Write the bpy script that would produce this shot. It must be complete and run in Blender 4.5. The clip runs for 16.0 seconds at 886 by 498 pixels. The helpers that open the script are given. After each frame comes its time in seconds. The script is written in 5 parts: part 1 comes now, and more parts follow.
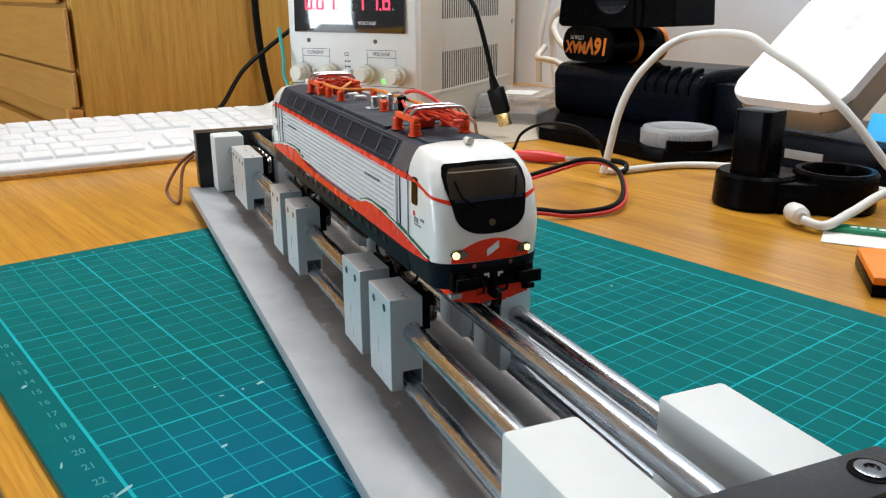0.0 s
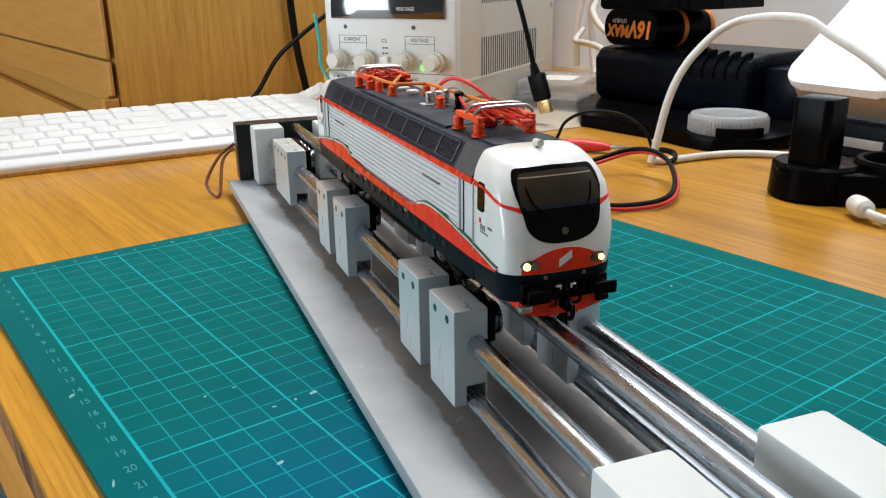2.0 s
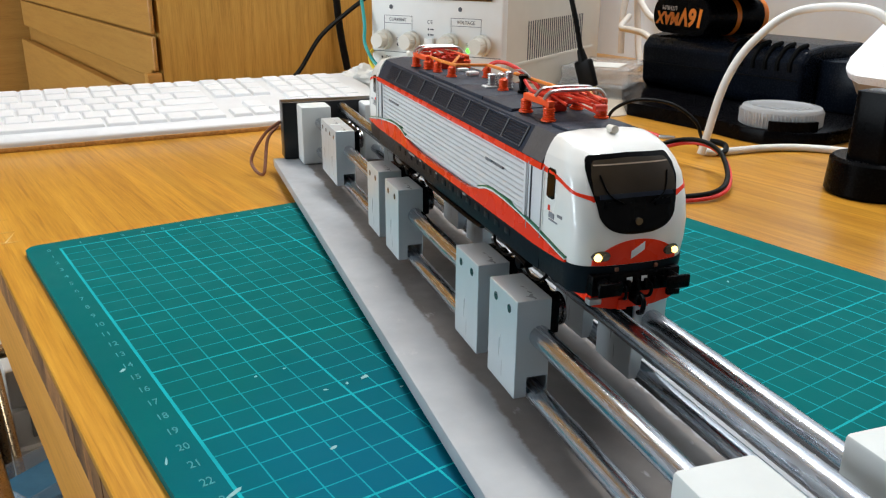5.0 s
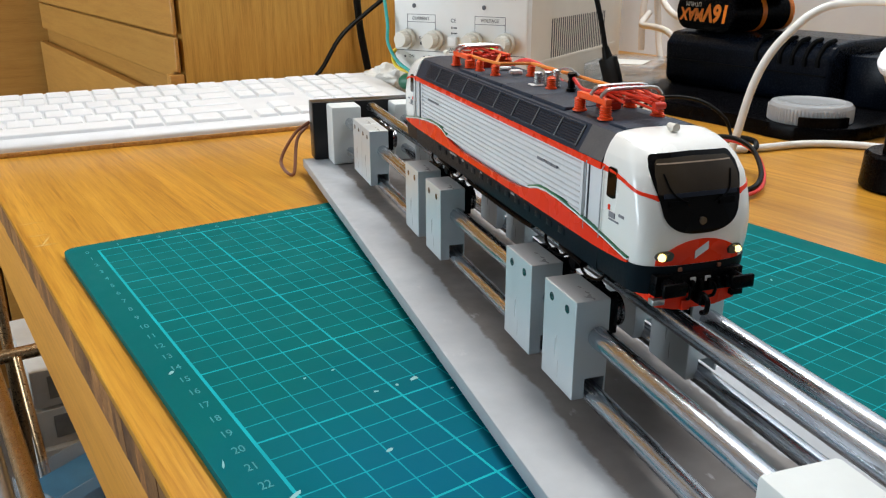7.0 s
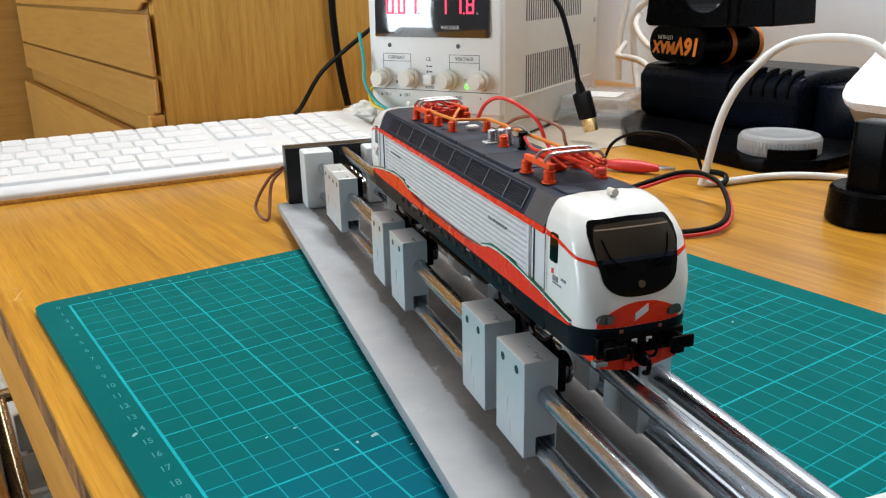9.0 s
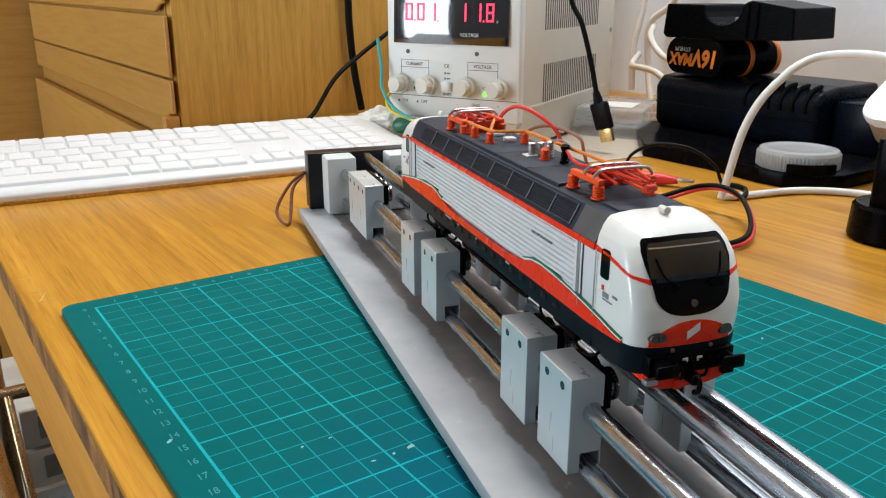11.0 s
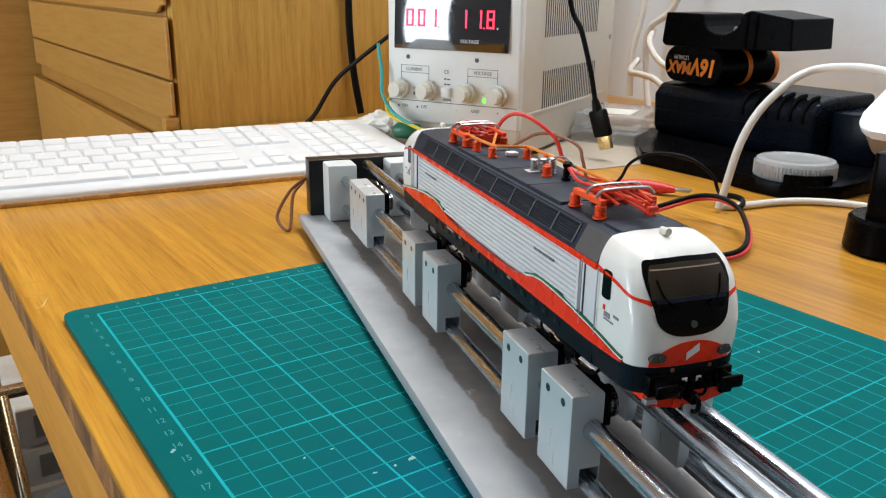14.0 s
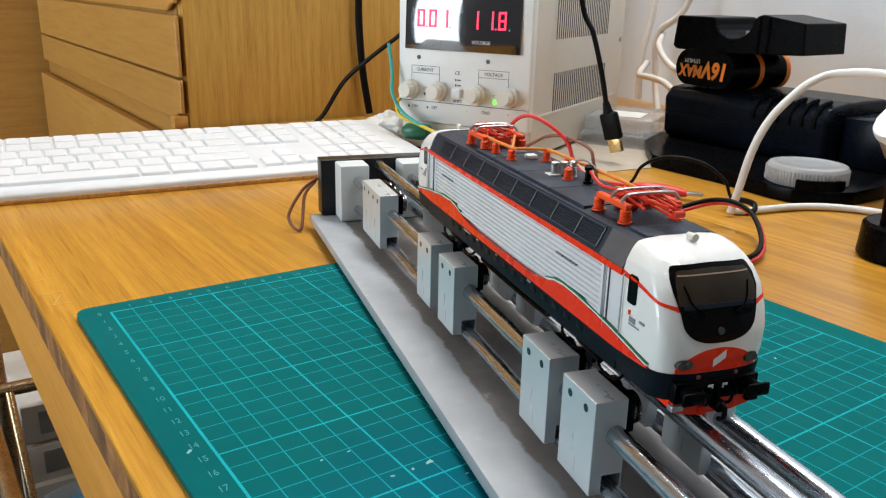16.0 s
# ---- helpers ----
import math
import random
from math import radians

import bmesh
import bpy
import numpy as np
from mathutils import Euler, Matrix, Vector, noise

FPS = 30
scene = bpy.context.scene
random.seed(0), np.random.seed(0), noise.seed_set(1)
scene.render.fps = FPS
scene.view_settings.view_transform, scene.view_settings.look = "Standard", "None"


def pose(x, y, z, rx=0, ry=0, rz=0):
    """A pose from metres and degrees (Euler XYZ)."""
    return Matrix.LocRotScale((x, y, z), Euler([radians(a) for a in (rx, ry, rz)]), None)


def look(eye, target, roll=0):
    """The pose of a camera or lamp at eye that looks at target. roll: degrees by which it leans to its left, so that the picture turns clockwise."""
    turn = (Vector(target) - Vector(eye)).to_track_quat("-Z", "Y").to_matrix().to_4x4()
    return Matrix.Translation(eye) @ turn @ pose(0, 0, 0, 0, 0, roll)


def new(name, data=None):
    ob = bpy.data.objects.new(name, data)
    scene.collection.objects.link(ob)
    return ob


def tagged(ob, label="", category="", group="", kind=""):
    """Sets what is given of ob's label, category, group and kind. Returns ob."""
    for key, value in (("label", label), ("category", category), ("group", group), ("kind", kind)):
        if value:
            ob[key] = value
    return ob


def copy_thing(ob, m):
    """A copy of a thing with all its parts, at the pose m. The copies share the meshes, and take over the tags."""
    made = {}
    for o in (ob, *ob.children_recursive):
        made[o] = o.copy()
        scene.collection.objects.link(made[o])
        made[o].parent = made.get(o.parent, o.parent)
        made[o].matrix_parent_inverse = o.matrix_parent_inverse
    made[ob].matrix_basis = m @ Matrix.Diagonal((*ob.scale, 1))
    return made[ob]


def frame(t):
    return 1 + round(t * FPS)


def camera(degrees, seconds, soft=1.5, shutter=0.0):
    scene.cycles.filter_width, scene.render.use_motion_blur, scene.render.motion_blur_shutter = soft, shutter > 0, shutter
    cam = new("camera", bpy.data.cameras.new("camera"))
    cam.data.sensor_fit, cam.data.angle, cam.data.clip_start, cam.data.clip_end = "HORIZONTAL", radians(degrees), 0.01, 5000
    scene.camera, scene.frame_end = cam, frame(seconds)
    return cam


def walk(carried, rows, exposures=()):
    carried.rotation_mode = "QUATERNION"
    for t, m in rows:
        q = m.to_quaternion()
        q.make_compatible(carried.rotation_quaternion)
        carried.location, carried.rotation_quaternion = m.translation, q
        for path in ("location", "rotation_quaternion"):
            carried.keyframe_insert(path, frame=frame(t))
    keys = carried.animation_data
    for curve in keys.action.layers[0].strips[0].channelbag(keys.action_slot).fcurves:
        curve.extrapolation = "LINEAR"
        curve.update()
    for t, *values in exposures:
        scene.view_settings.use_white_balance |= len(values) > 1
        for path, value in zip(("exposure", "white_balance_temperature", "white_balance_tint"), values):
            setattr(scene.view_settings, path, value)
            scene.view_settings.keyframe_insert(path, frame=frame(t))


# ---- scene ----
cam = camera(56.8, 16.0, soft=1.2)
PATH = [
    (0, (-0.056, -0.44, 0.133), (1.139, 1.048, -0.465), -0.1),
    (0.5, (-0.051, -0.447, 0.129), (1.135, 1.036, -0.499), -0.1),
    (1, (-0.05, -0.438, 0.128), (1.114, 1.056, -0.515), -0.8),
    (1.5, (-0.054, -0.425, 0.136), (1.091, 1.089, -0.495), -0.9),
    (2, (-0.055, -0.421, 0.136), (1.078, 1.098, -0.502), -0.8),
    (2.5, (-0.055, -0.421, 0.136), (1.063, 1.104, -0.515), -0.8),
    (3, (-0.055, -0.414, 0.137), (1.04, 1.121, -0.53), -0.7),
    (5.3, (-0.062, -0.409, 0.134), (1.008, 1.139, -0.544), 0.6),
    (5.5, (-0.064, -0.408, 0.134), (1.008, 1.133, -0.557), 0.4),
    (6, (-0.066, -0.403, 0.132), (0.989, 1.149, -0.559), 0.1),
    (6.5, (-0.069, -0.401, 0.134), (0.976, 1.159, -0.555), 0.0),
    (7, (-0.069, -0.401, 0.134), (0.979, 1.162, -0.542), -0.1),
    (7.5, (-0.065, -0.405, 0.129), (0.984, 1.158, -0.547), -0.9),
    (8, (-0.056, -0.409, 0.147), (1.009, 1.16, -0.488), -1.4),
    (10.3, (-0.068, -0.409, 0.146), (1.01, 1.159, -0.469), -0.6),
    (10.5, (-0.069, -0.405, 0.147), (1.009, 1.164, -0.467), -0.4),
    (11, (-0.07, -0.4, 0.149), (1.006, 1.17, -0.464), 0.0),
    (11.5, (-0.07, -0.4, 0.15), (1.009, 1.168, -0.463), 0.2),
    (12, (-0.071, -0.401, 0.151), (1.009, 1.167, -0.463), 0.2),
    (12.5, (-0.07, -0.401, 0.151), (1.012, 1.165, -0.463), 0.3),
    (13, (-0.07, -0.401, 0.153), (1.014, 1.164, -0.46), 0.4),
    (13.5, (-0.071, -0.399, 0.153), (1.014, 1.165, -0.46), 0.5),
    (14, (-0.073, -0.4, 0.155), (1.012, 1.164, -0.459), 0.7),
    (14.5, (-0.073, -0.397, 0.154), (1.01, 1.169, -0.459), 0.9),
    (15, (-0.074, -0.397, 0.154), (1.008, 1.17, -0.46), 1.0),
    (15.5, (-0.075, -0.396, 0.156), (1.004, 1.173, -0.458), 1.2),
    (16, (-0.077, -0.395, 0.155), (1.004, 1.173, -0.458), 1.3),
]
walk(cam, [(t, look(eye, target, roll)) for t, eye, target, roll in PATH])

# ---- world, lights ----
DESK = -0.003
world = bpy.data.worlds.new("world")
scene.world = world
world.use_nodes = True
world.node_tree.nodes["Background"].inputs[0].default_value = (0.9, 0.95, 1.0, 1)
world.node_tree.nodes["Background"].inputs[1].default_value = 0.5


def area_lamp(name, at, aim, sx, sy, watts, colour):
    d = bpy.data.lights.new(name, "AREA")
    d.shape, d.size, d.size_y, d.energy, d.color = "RECTANGLE", sx, sy, watts, colour
    ob = new(name, d)
    ob.matrix_world = look(at, aim)
    return ob


lamp = area_lamp("ceiling_lamp", (0.58, 0.25, 1.62), (0.58, 0.25, 0), 0.16, 1.9, 31.5, (1.0, 1.0, 0.985))
lamp.matrix_world = pose(0.58, 0.25, 1.62)
area_lamp("window_light", (-1.96, 0.83, 0.385), (0.0, 0.83, 0.385), 0.92, 1.70, 43, (0.83, 0.945, 1.04))
scene.view_settings.exposure = 0.0


# ---- materials ----
def nodes_of(name):
    m = bpy.data.materials.new(name)
    m.use_nodes = True
    t = m.node_tree
    return m, t, t.nodes["Principled BSDF"]


def ramp(t, fac, stops):
    r = t.nodes.new("ShaderNodeValToRGB")
    el = r.color_ramp.elements
    while len(el) < len(stops):
        el.new(0.5)
    for e, (p, c) in zip(el, stops):
        e.position, e.color = p, (*c, 1)
    t.links.new(fac, r.inputs[0])
    return r.outputs[0]


def coords(t, scale=(1, 1, 1), rot=(0, 0, 0)):
    tc = t.nodes.new("ShaderNodeTexCoord")
    mp = t.nodes.new("ShaderNodeMapping")
    mp.inputs["Scale"].default_value = scale
    mp.inputs["Rotation"].default_value = rot
    t.links.new(tc.outputs["Object"], mp.inputs["Vector"])
    return mp.outputs[0]


def noise_tex(t, vec, scale, detail=4.0, rough=0.55):
    n = t.nodes.new("ShaderNodeTexNoise")
    n.inputs["Scale"].default_value, n.inputs["Detail"].default_value, n.inputs["Roughness"].default_value = scale, detail, rough
    t.links.new(vec, n.inputs["Vector"])
    return n.outputs["Fac"]


def bump(t, bsdf, height, strength, dist):
    b = t.nodes.new("ShaderNodeBump")
    b.inputs["Strength"].default_value, b.inputs["Distance"].default_value = strength, dist
    t.links.new(height, b.inputs["Height"])
    t.links.new(b.outputs[0], bsdf.inputs["Normal"])


def surface(name, colour, rough=0.5, metal=0.0, vary=0.12, scale=60.0, bumps=0.15, dist=0.0003, stretch=(1, 1, 1), coat=0.0, spec=0.5):
    """A plain material with uneven colour, gloss and fine relief."""
    m, t, b = nodes_of(name)
    v = coords(t, stretch)
    n = noise_tex(t, v, scale)
    n2 = noise_tex(t, v, scale * 9, 2.0)
    lo = tuple(max(0, c * (1 - vary)) for c in colour)
    hi = tuple(min(1, c * (1 + vary)) for c in colour)
    t.links.new(ramp(t, n, [(0.3, lo), (0.7, hi)]), b.inputs["Base Color"])
    r = ramp(t, n2, [(0.3, (max(0.03, rough - 0.06),) * 3), (0.7, (min(1, rough + 0.06),) * 3)])
    t.links.new(r, b.inputs["Roughness"])
    b.inputs["Metallic"].default_value = metal
    b.inputs["Coat Weight"].default_value = coat
    b.inputs["Specular IOR Level"].default_value = spec
    if bumps:
        bump(t, b, n2, bumps, dist)
    return m


def wood(name, dark, mid, light, along, scale=1.0, rough=0.38, streak=0.0, tones=0.26):
    """Wood with long grain; along: the scale of each axis, small along the grain."""
    m, t, b = nodes_of(name)
    info = t.nodes.new("ShaderNodeObjectInfo")
    shift = t.nodes.new("ShaderNodeVectorMath")
    shift.operation = "ADD"
    far = t.nodes.new("ShaderNodeMath")
    far.operation = "MULTIPLY"
    far.inputs[1].default_value = 37.0
    t.links.new(info.outputs["Random"], far.inputs[0])
    t.links.new(coords(t, along), shift.inputs[0])
    t.links.new(far.outputs[0], shift.inputs[1])
    v = shift.outputs[0]
    big = noise_tex(t, v, 14 * scale, 3.0)
    fine = noise_tex(t, v, 90 * scale, 6.0, 0.65)
    mix = t.nodes.new("ShaderNodeMath")
    mix.operation = "MULTIPLY_ADD"
    mix.inputs[1].default_value = 0.5
    t.links.new(fine, mix.inputs[0])
    half = t.nodes.new("ShaderNodeMath")
    half.operation = "MULTIPLY"
    half.inputs[1].default_value = 0.5
    t.links.new(big, half.inputs[0])
    t.links.new(half.outputs[0], mix.inputs[2])
    tone = t.nodes.new("ShaderNodeHueSaturation")
    val = t.nodes.new("ShaderNodeMath")
    val.operation = "MULTIPLY_ADD"
    val.inputs[1].default_value, val.inputs[2].default_value = tones, 1 - tones / 2
    t.links.new(info.outputs["Random"], val.inputs[0])
    t.links.new(val.outputs[0], tone.inputs["Value"])
    t.links.new(ramp(t, mix.outputs[0], [(0.36, dark), (0.5, mid), (0.64, light)]), tone.inputs["Color"])
    colour = tone.outputs[0]
    if streak:
        # sparse long dark vessels
        mx = t.nodes.new("ShaderNodeMix")
        mx.data_type = "RGBA"
        mx.blend_type = "MULTIPLY"
        t.links.new(ramp(t, noise_tex(t, v, 38 * scale, 3.0, 0.7), [(0.56, (0, 0, 0)), (0.68, (streak,) * 3)]), mx.inputs[0])
        t.links.new(colour, mx.inputs[6])
        mx.inputs[7].default_value = (0.50, 0.36, 0.22, 1)
        colour = mx.outputs[2]
    t.links.new(colour, b.inputs["Base Color"])
    b.inputs["Roughness"].default_value = rough
    bump(t, b, fine, 0.12, 0.0004)
    return m


def glowing(name, colour, strength):
    m, t, b = nodes_of(name)
    b.inputs["Base Color"].default_value = (*colour, 1)
    b.inputs["Emission Color"].default_value = (*colour, 1)
    b.inputs["Emission Strength"].default_value = strength
    return m


def clear(name, colour, rough, alpha):
    m, t, b = nodes_of(name)
    b.inputs["Base Color"].default_value = (*colour, 1)
    b.inputs["Roughness"].default_value = rough
    b.inputs["Alpha"].default_value = alpha
    return m


M_DESK = wood("desk_bamboo", (0.36, 0.152, 0.014), (0.48, 0.222, 0.022), (0.58, 0.292, 0.036), (9, 0.30, 9), 1.0, 0.30, 0.5)
M_DESKEDGE = wood("desk_edge_bamboo", (0.22, 0.09, 0.025), (0.46, 0.22, 0.055), (0.58, 0.31, 0.09), (30, 0.9, 30), 1.2)
M_ENDGRAIN = wood("end_grain", (0.12, 0.045, 0.012), (0.26, 0.110, 0.028), (0.42, 0.200, 0.052), (40, 6, 4), 1.0, 0.45, 0.0, 0.9)
M_SCRATCH = surface("scratched_wood", (0.62, 0.42, 0.16), 0.6, 0, 0.15, 300, 0.1)
M_APRON = wood("apron_wood", (0.55, 0.222, 0.017), (0.67, 0.288, 0.025), (0.74, 0.340, 0.034), (20, 0.8, 20), 1.0, 0.45)
M_CAB = wood("cabinet_oak", (0.36, 0.180, 0.028), (0.50, 0.268, 0.046), (0.57, 0.325, 0.064), (14, 14, 0.6), 0.9, 0.45)
M_DRAWER = wood("drawer_beech", (0.39, 0.182, 0.036), (0.46, 0.225, 0.047), (0.50, 0.258, 0.058), (0.9, 0.9, 14), 0.8, 0.42)
M_PLATE = surface("brushed_plate", (0.31, 0.31, 0.31), 0.40, 0.15, 0.16, 45, 0.08, 0.0001)


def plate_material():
    """Dull grey plate with a brownish, uneven-edged band under the rods."""
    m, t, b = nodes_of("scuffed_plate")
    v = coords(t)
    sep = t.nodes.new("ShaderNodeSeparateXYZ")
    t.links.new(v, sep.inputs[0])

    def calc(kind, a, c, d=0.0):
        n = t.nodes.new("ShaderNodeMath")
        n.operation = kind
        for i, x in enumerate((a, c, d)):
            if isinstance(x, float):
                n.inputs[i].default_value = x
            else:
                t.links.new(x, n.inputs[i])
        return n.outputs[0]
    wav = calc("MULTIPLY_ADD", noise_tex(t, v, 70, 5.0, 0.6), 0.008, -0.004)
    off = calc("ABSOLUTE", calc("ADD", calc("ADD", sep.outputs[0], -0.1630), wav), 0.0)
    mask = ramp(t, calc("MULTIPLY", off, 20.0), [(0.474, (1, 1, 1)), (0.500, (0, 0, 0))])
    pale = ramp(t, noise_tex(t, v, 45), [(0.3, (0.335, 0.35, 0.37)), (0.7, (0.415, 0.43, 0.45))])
    darker = ramp(t, noise_tex(t, v, 60, 5.0), [(0.3, (0.140, 0.120, 0.109)), (0.7, (0.210, 0.188, 0.174))])
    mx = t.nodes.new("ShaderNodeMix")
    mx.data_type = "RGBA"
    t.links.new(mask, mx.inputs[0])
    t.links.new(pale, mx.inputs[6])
    t.links.new(darker, mx.inputs[7])
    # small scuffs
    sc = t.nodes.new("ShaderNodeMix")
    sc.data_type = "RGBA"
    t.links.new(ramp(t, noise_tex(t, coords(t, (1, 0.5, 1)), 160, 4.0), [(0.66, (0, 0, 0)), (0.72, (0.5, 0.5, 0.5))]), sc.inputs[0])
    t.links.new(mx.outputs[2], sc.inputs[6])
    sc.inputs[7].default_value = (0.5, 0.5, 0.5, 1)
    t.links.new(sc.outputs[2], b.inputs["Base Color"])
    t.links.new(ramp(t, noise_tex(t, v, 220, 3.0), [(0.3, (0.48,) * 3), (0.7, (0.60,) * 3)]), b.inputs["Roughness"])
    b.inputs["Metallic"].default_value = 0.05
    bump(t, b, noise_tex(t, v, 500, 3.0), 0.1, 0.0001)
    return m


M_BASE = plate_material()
M_ALU = surface("milled_aluminium", (0.59, 0.635, 0.655), 0.32, 0.40, 0.03, 25, 0, 0.00005, (1, 1, 0.1))
M_ROD = surface("polished_steel_rod", (0.50, 0.525, 0.57), 0.25, 1.0, 0.04, 150, 0.05, 0.00005, (1, 0.05, 1))
M_BEAR = surface("bearing_steel", (0.17, 0.172, 0.18), 0.24, 0.95, 0.08, 200, 0.05)
M_NYLON = surface("white_nylon", (0.61, 0.63, 0.615), 0.5, 0, 0.03, 80, 0.2, 0.0001)
M_BLACK = surface("black_plastic", (0.0018, 0.0018, 0.0024), 0.26, 0, 0.3, 90, 0.15, 0.0002, spec=0.05)
M_BRACKET = surface("black_anodised", (0.006, 0.006, 0.007), 0.35, 0.0, 0.2, 90, 0.15, 0.0001, spec=0.40)
M_RUBBER = surface("dark_rubber", (0.003, 0.003, 0.003), 0.7, 0, 0.3, 90, 0.2, spec=0.06)
M_WHITE = surface("loco_white_paint", (0.80, 0.785, 0.745), 0.24, 0, 0.02, 9, 0, 0.00005, coat=0.3)
M_RIB = surface("loco_side_white", (0.66, 0.66, 0.67), 0.35, 0, 0.03, 80, 0.03, 0.00005)
M_ROOF = surface("loco_roof_grey", (0.022, 0.029, 0.045), 0.55, 0, 0.15, 150, 0.2, 0.0001, spec=0.2)
M_ROOF2 = surface("loco_shoulder_grey", (0.080, 0.078, 0.082), 0.5, 0, 0.1, 150, 0.1, 0.0001)
M_GRILLE = surface("grille_dark", (0.008, 0.011, 0.020), 0.5, 0, 0.15, 200, 0.1, spec=0.15)
M_RED = surface("loco_red_paint", (0.80, 0.034, 0.008), 0.28, 0, 0.03, 12, 0, 0.00005, spec=0.2)
M_ORANGE = surface("insulator_orange_red", (0.85, 0.085, 0.016), 0.35, 0, 0.06, 150, 0.03, spec=0.3)
M_PANTO = surface("pantograph_red", (0.56, 0.034, 0.014), 0.35, 0, 0.12, 150, 0.05, spec=0.3)
M_BUS = surface("busbar_orange", (0.72, 0.21, 0.03), 0.45, 0, 0.1, 150, 0.05)
M_GREEN = surface("stripe_green", (0.01, 0.14, 0.05), 0.35, 0, 0.05, 80, 0)
M_SKIRT = surface("loco_skirt_grey", (0.006, 0.010, 0.014), 0.38, 0, 0.15, 120, 0.1, spec=0.07)
M_CHASSIS = surface("chassis_black", (0.0018, 0.0018, 0.0022), 0.30, 0, 0.3, 150, 0.15, spec=0.05)
M_GLASS = surface("tinted_windscreen", (0.003, 0.0026, 0.0026), 0.06, 0, 0.1, 80, 0, spec=0.09)
M_PANE = surface("cab_window_pane", (0.034, 0.024, 0.015), 0.08, 0, 0.2, 60, 0, spec=0.2)
M_LENS = surface("lamp_lens", (0.08, 0.07, 0.06), 0.1, 0, 0.1, 80, 0)
M_GLOW = glowing("headlight_glow", (1.0, 0.74, 0.22), 3.2)
M_PRINT = surface("print_dark_grey", (0.06, 0.06, 0.07), 0.5, 0, 0.1, 80, 0)
M_PRINTG = surface("print_pale_grey", (0.20, 0.20, 0.22), 0.5, 0, 0.1, 80, 0)
M_PRINTW = surface("print_light", (0.75, 0.74, 0.72), 0.5, 0, 0.05, 80, 0)
M_SILVER = surface("silver_metal", (0.42, 0.42, 0.42), 0.34, 0.8, 0.08, 150, 0.05)
M_PSU = surface("instrument_cream", (0.66, 0.60, 0.51), 0.45, 0, 0.02, 60, 0.15, 0.0001)
M_PSUFRONT = surface("instrument_front_grey", (0.74, 0.74, 0.715), 0.42, 0, 0.02, 60, 0.1, 0.0001)
M_SCREEN = surface("display_glass", (0.004, 0.004, 0.007), 0.05, 0, 0.1, 60, 0, spec=1.0)
M_SCREEN.node_tree.nodes["Principled BSDF"].inputs["IOR"].default_value = 1.75
M_DIGIT = glowing("display_red", (1.0, 0.02, 0.07), 2.2)
M_LED = glowing("led_green", (0.12, 1.0, 0.05), 2.0)
M_KNOB = surface("knob_ivory", (0.68, 0.65, 0.57), 0.4, 0, 0.03, 60, 0.05)
M_KEYB = surface("keyboard_white", (0.72, 0.725, 0.73), 0.45, 0, 0.03, 60, 0.1, 0.0001)
M_KEY = surface("keycap_white", (0.77, 0.775, 0.78), 0.42, 0, 0.03, 60, 0.08, 0.0001)
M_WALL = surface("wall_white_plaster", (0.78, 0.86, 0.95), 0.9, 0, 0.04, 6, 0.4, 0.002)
# unseen walls and ceiling: tones lowered to cut bounced light
M_DULLWALL = surface("unseen_wall_dull", (0.33, 0.335, 0.345), 0.9, 0, 0.06, 6, 0.3, 0.002)
M_CEIL = surface("ceiling_white", (0.6, 0.6, 0.58), 0.9, 0, 0.03, 6, 0.2, 0.002)
M_FLOOR = surface("floor_grey", (0.12, 0.11, 0.10), 0.6, 0, 0.15, 6, 0.2, 0.001)
M_CABLEW = surface("cable_white", (0.72, 0.70, 0.66), 0.45, 0, 0.04, 60, 0.05)
M_CABLEB = surface("cable_black", (0.004, 0.004, 0.004), 0.45, 0, 0.2, 60, 0.05, spec=0.12)
M_CABLER = surface("cable_red", (0.62, 0.03, 0.025), 0.4, 0, 0.08, 60, 0.05)
M_CABLEN = surface("cable_brown", (0.20, 0.07, 0.035), 0.45, 0, 0.08, 60, 0.05)
M_CABLEY = surface("cable_yellow", (0.75, 0.55, 0.02), 0.4, 0, 0.05, 60, 0.05)
M_CABLET = surface("cable_teal", (0.03, 0.36, 0.33), 0.4, 0, 0.05, 60, 0.05)
M_PLUGG = surface("plug_green", (0.01, 0.12, 0.06), 0.35, 0, 0.1, 60, 0.05)
M_GOLD = surface("contact_gold", (0.75, 0.55, 0.25), 0.3, 0.9, 0.05, 60, 0.05)
M_NAVY = surface("charger_dark", (0.0034, 0.0052, 0.0095), 0.26, 0, 0.25, 70, 0.15, 0.0002, spec=0.08)
M_CLEARBOX = clear("clear_plastic", (0.85, 0.88, 0.90), 0.10, 0.20)
M_LID = clear("frosted_lid", (0.58, 0.59, 0.60), 0.25, 0.60)
M_PAPER = surface("paper_white", (0.75, 0.73, 0.68), 0.7, 0, 0.04, 60, 0.1)
M_BATTO = surface("battery_orange", (0.85, 0.22, 0.01), 0.45, 0, 0.05, 60, 0.05)
M_ROUTERW = surface("device_white", (0.82, 0.82, 0.84), 0.3, 0, 0.02, 60, 0.03)
M_ROUTERB = surface("device_beige", (0.31, 0.22, 0.145), 0.4, 0, 0.03, 60, 0.05)
M_GOLDTUBE = surface("brass_tube", (0.45, 0.30, 0.16), 0.3, 0.8, 0.1, 60, 0.05)
M_BLUE = glowing("screen_blue", (0.03, 0.30, 0.62), 1.0)
M_BLUEBOX = surface("box_blue", (0.07, 0.27, 0.44), 0.5, 0, 0.1, 60, 0.05)
M_BAG = surface("crumpled_bag", (0.78, 0.77, 0.73), 0.35, 0, 0.05, 60, 0.2, 0.001)


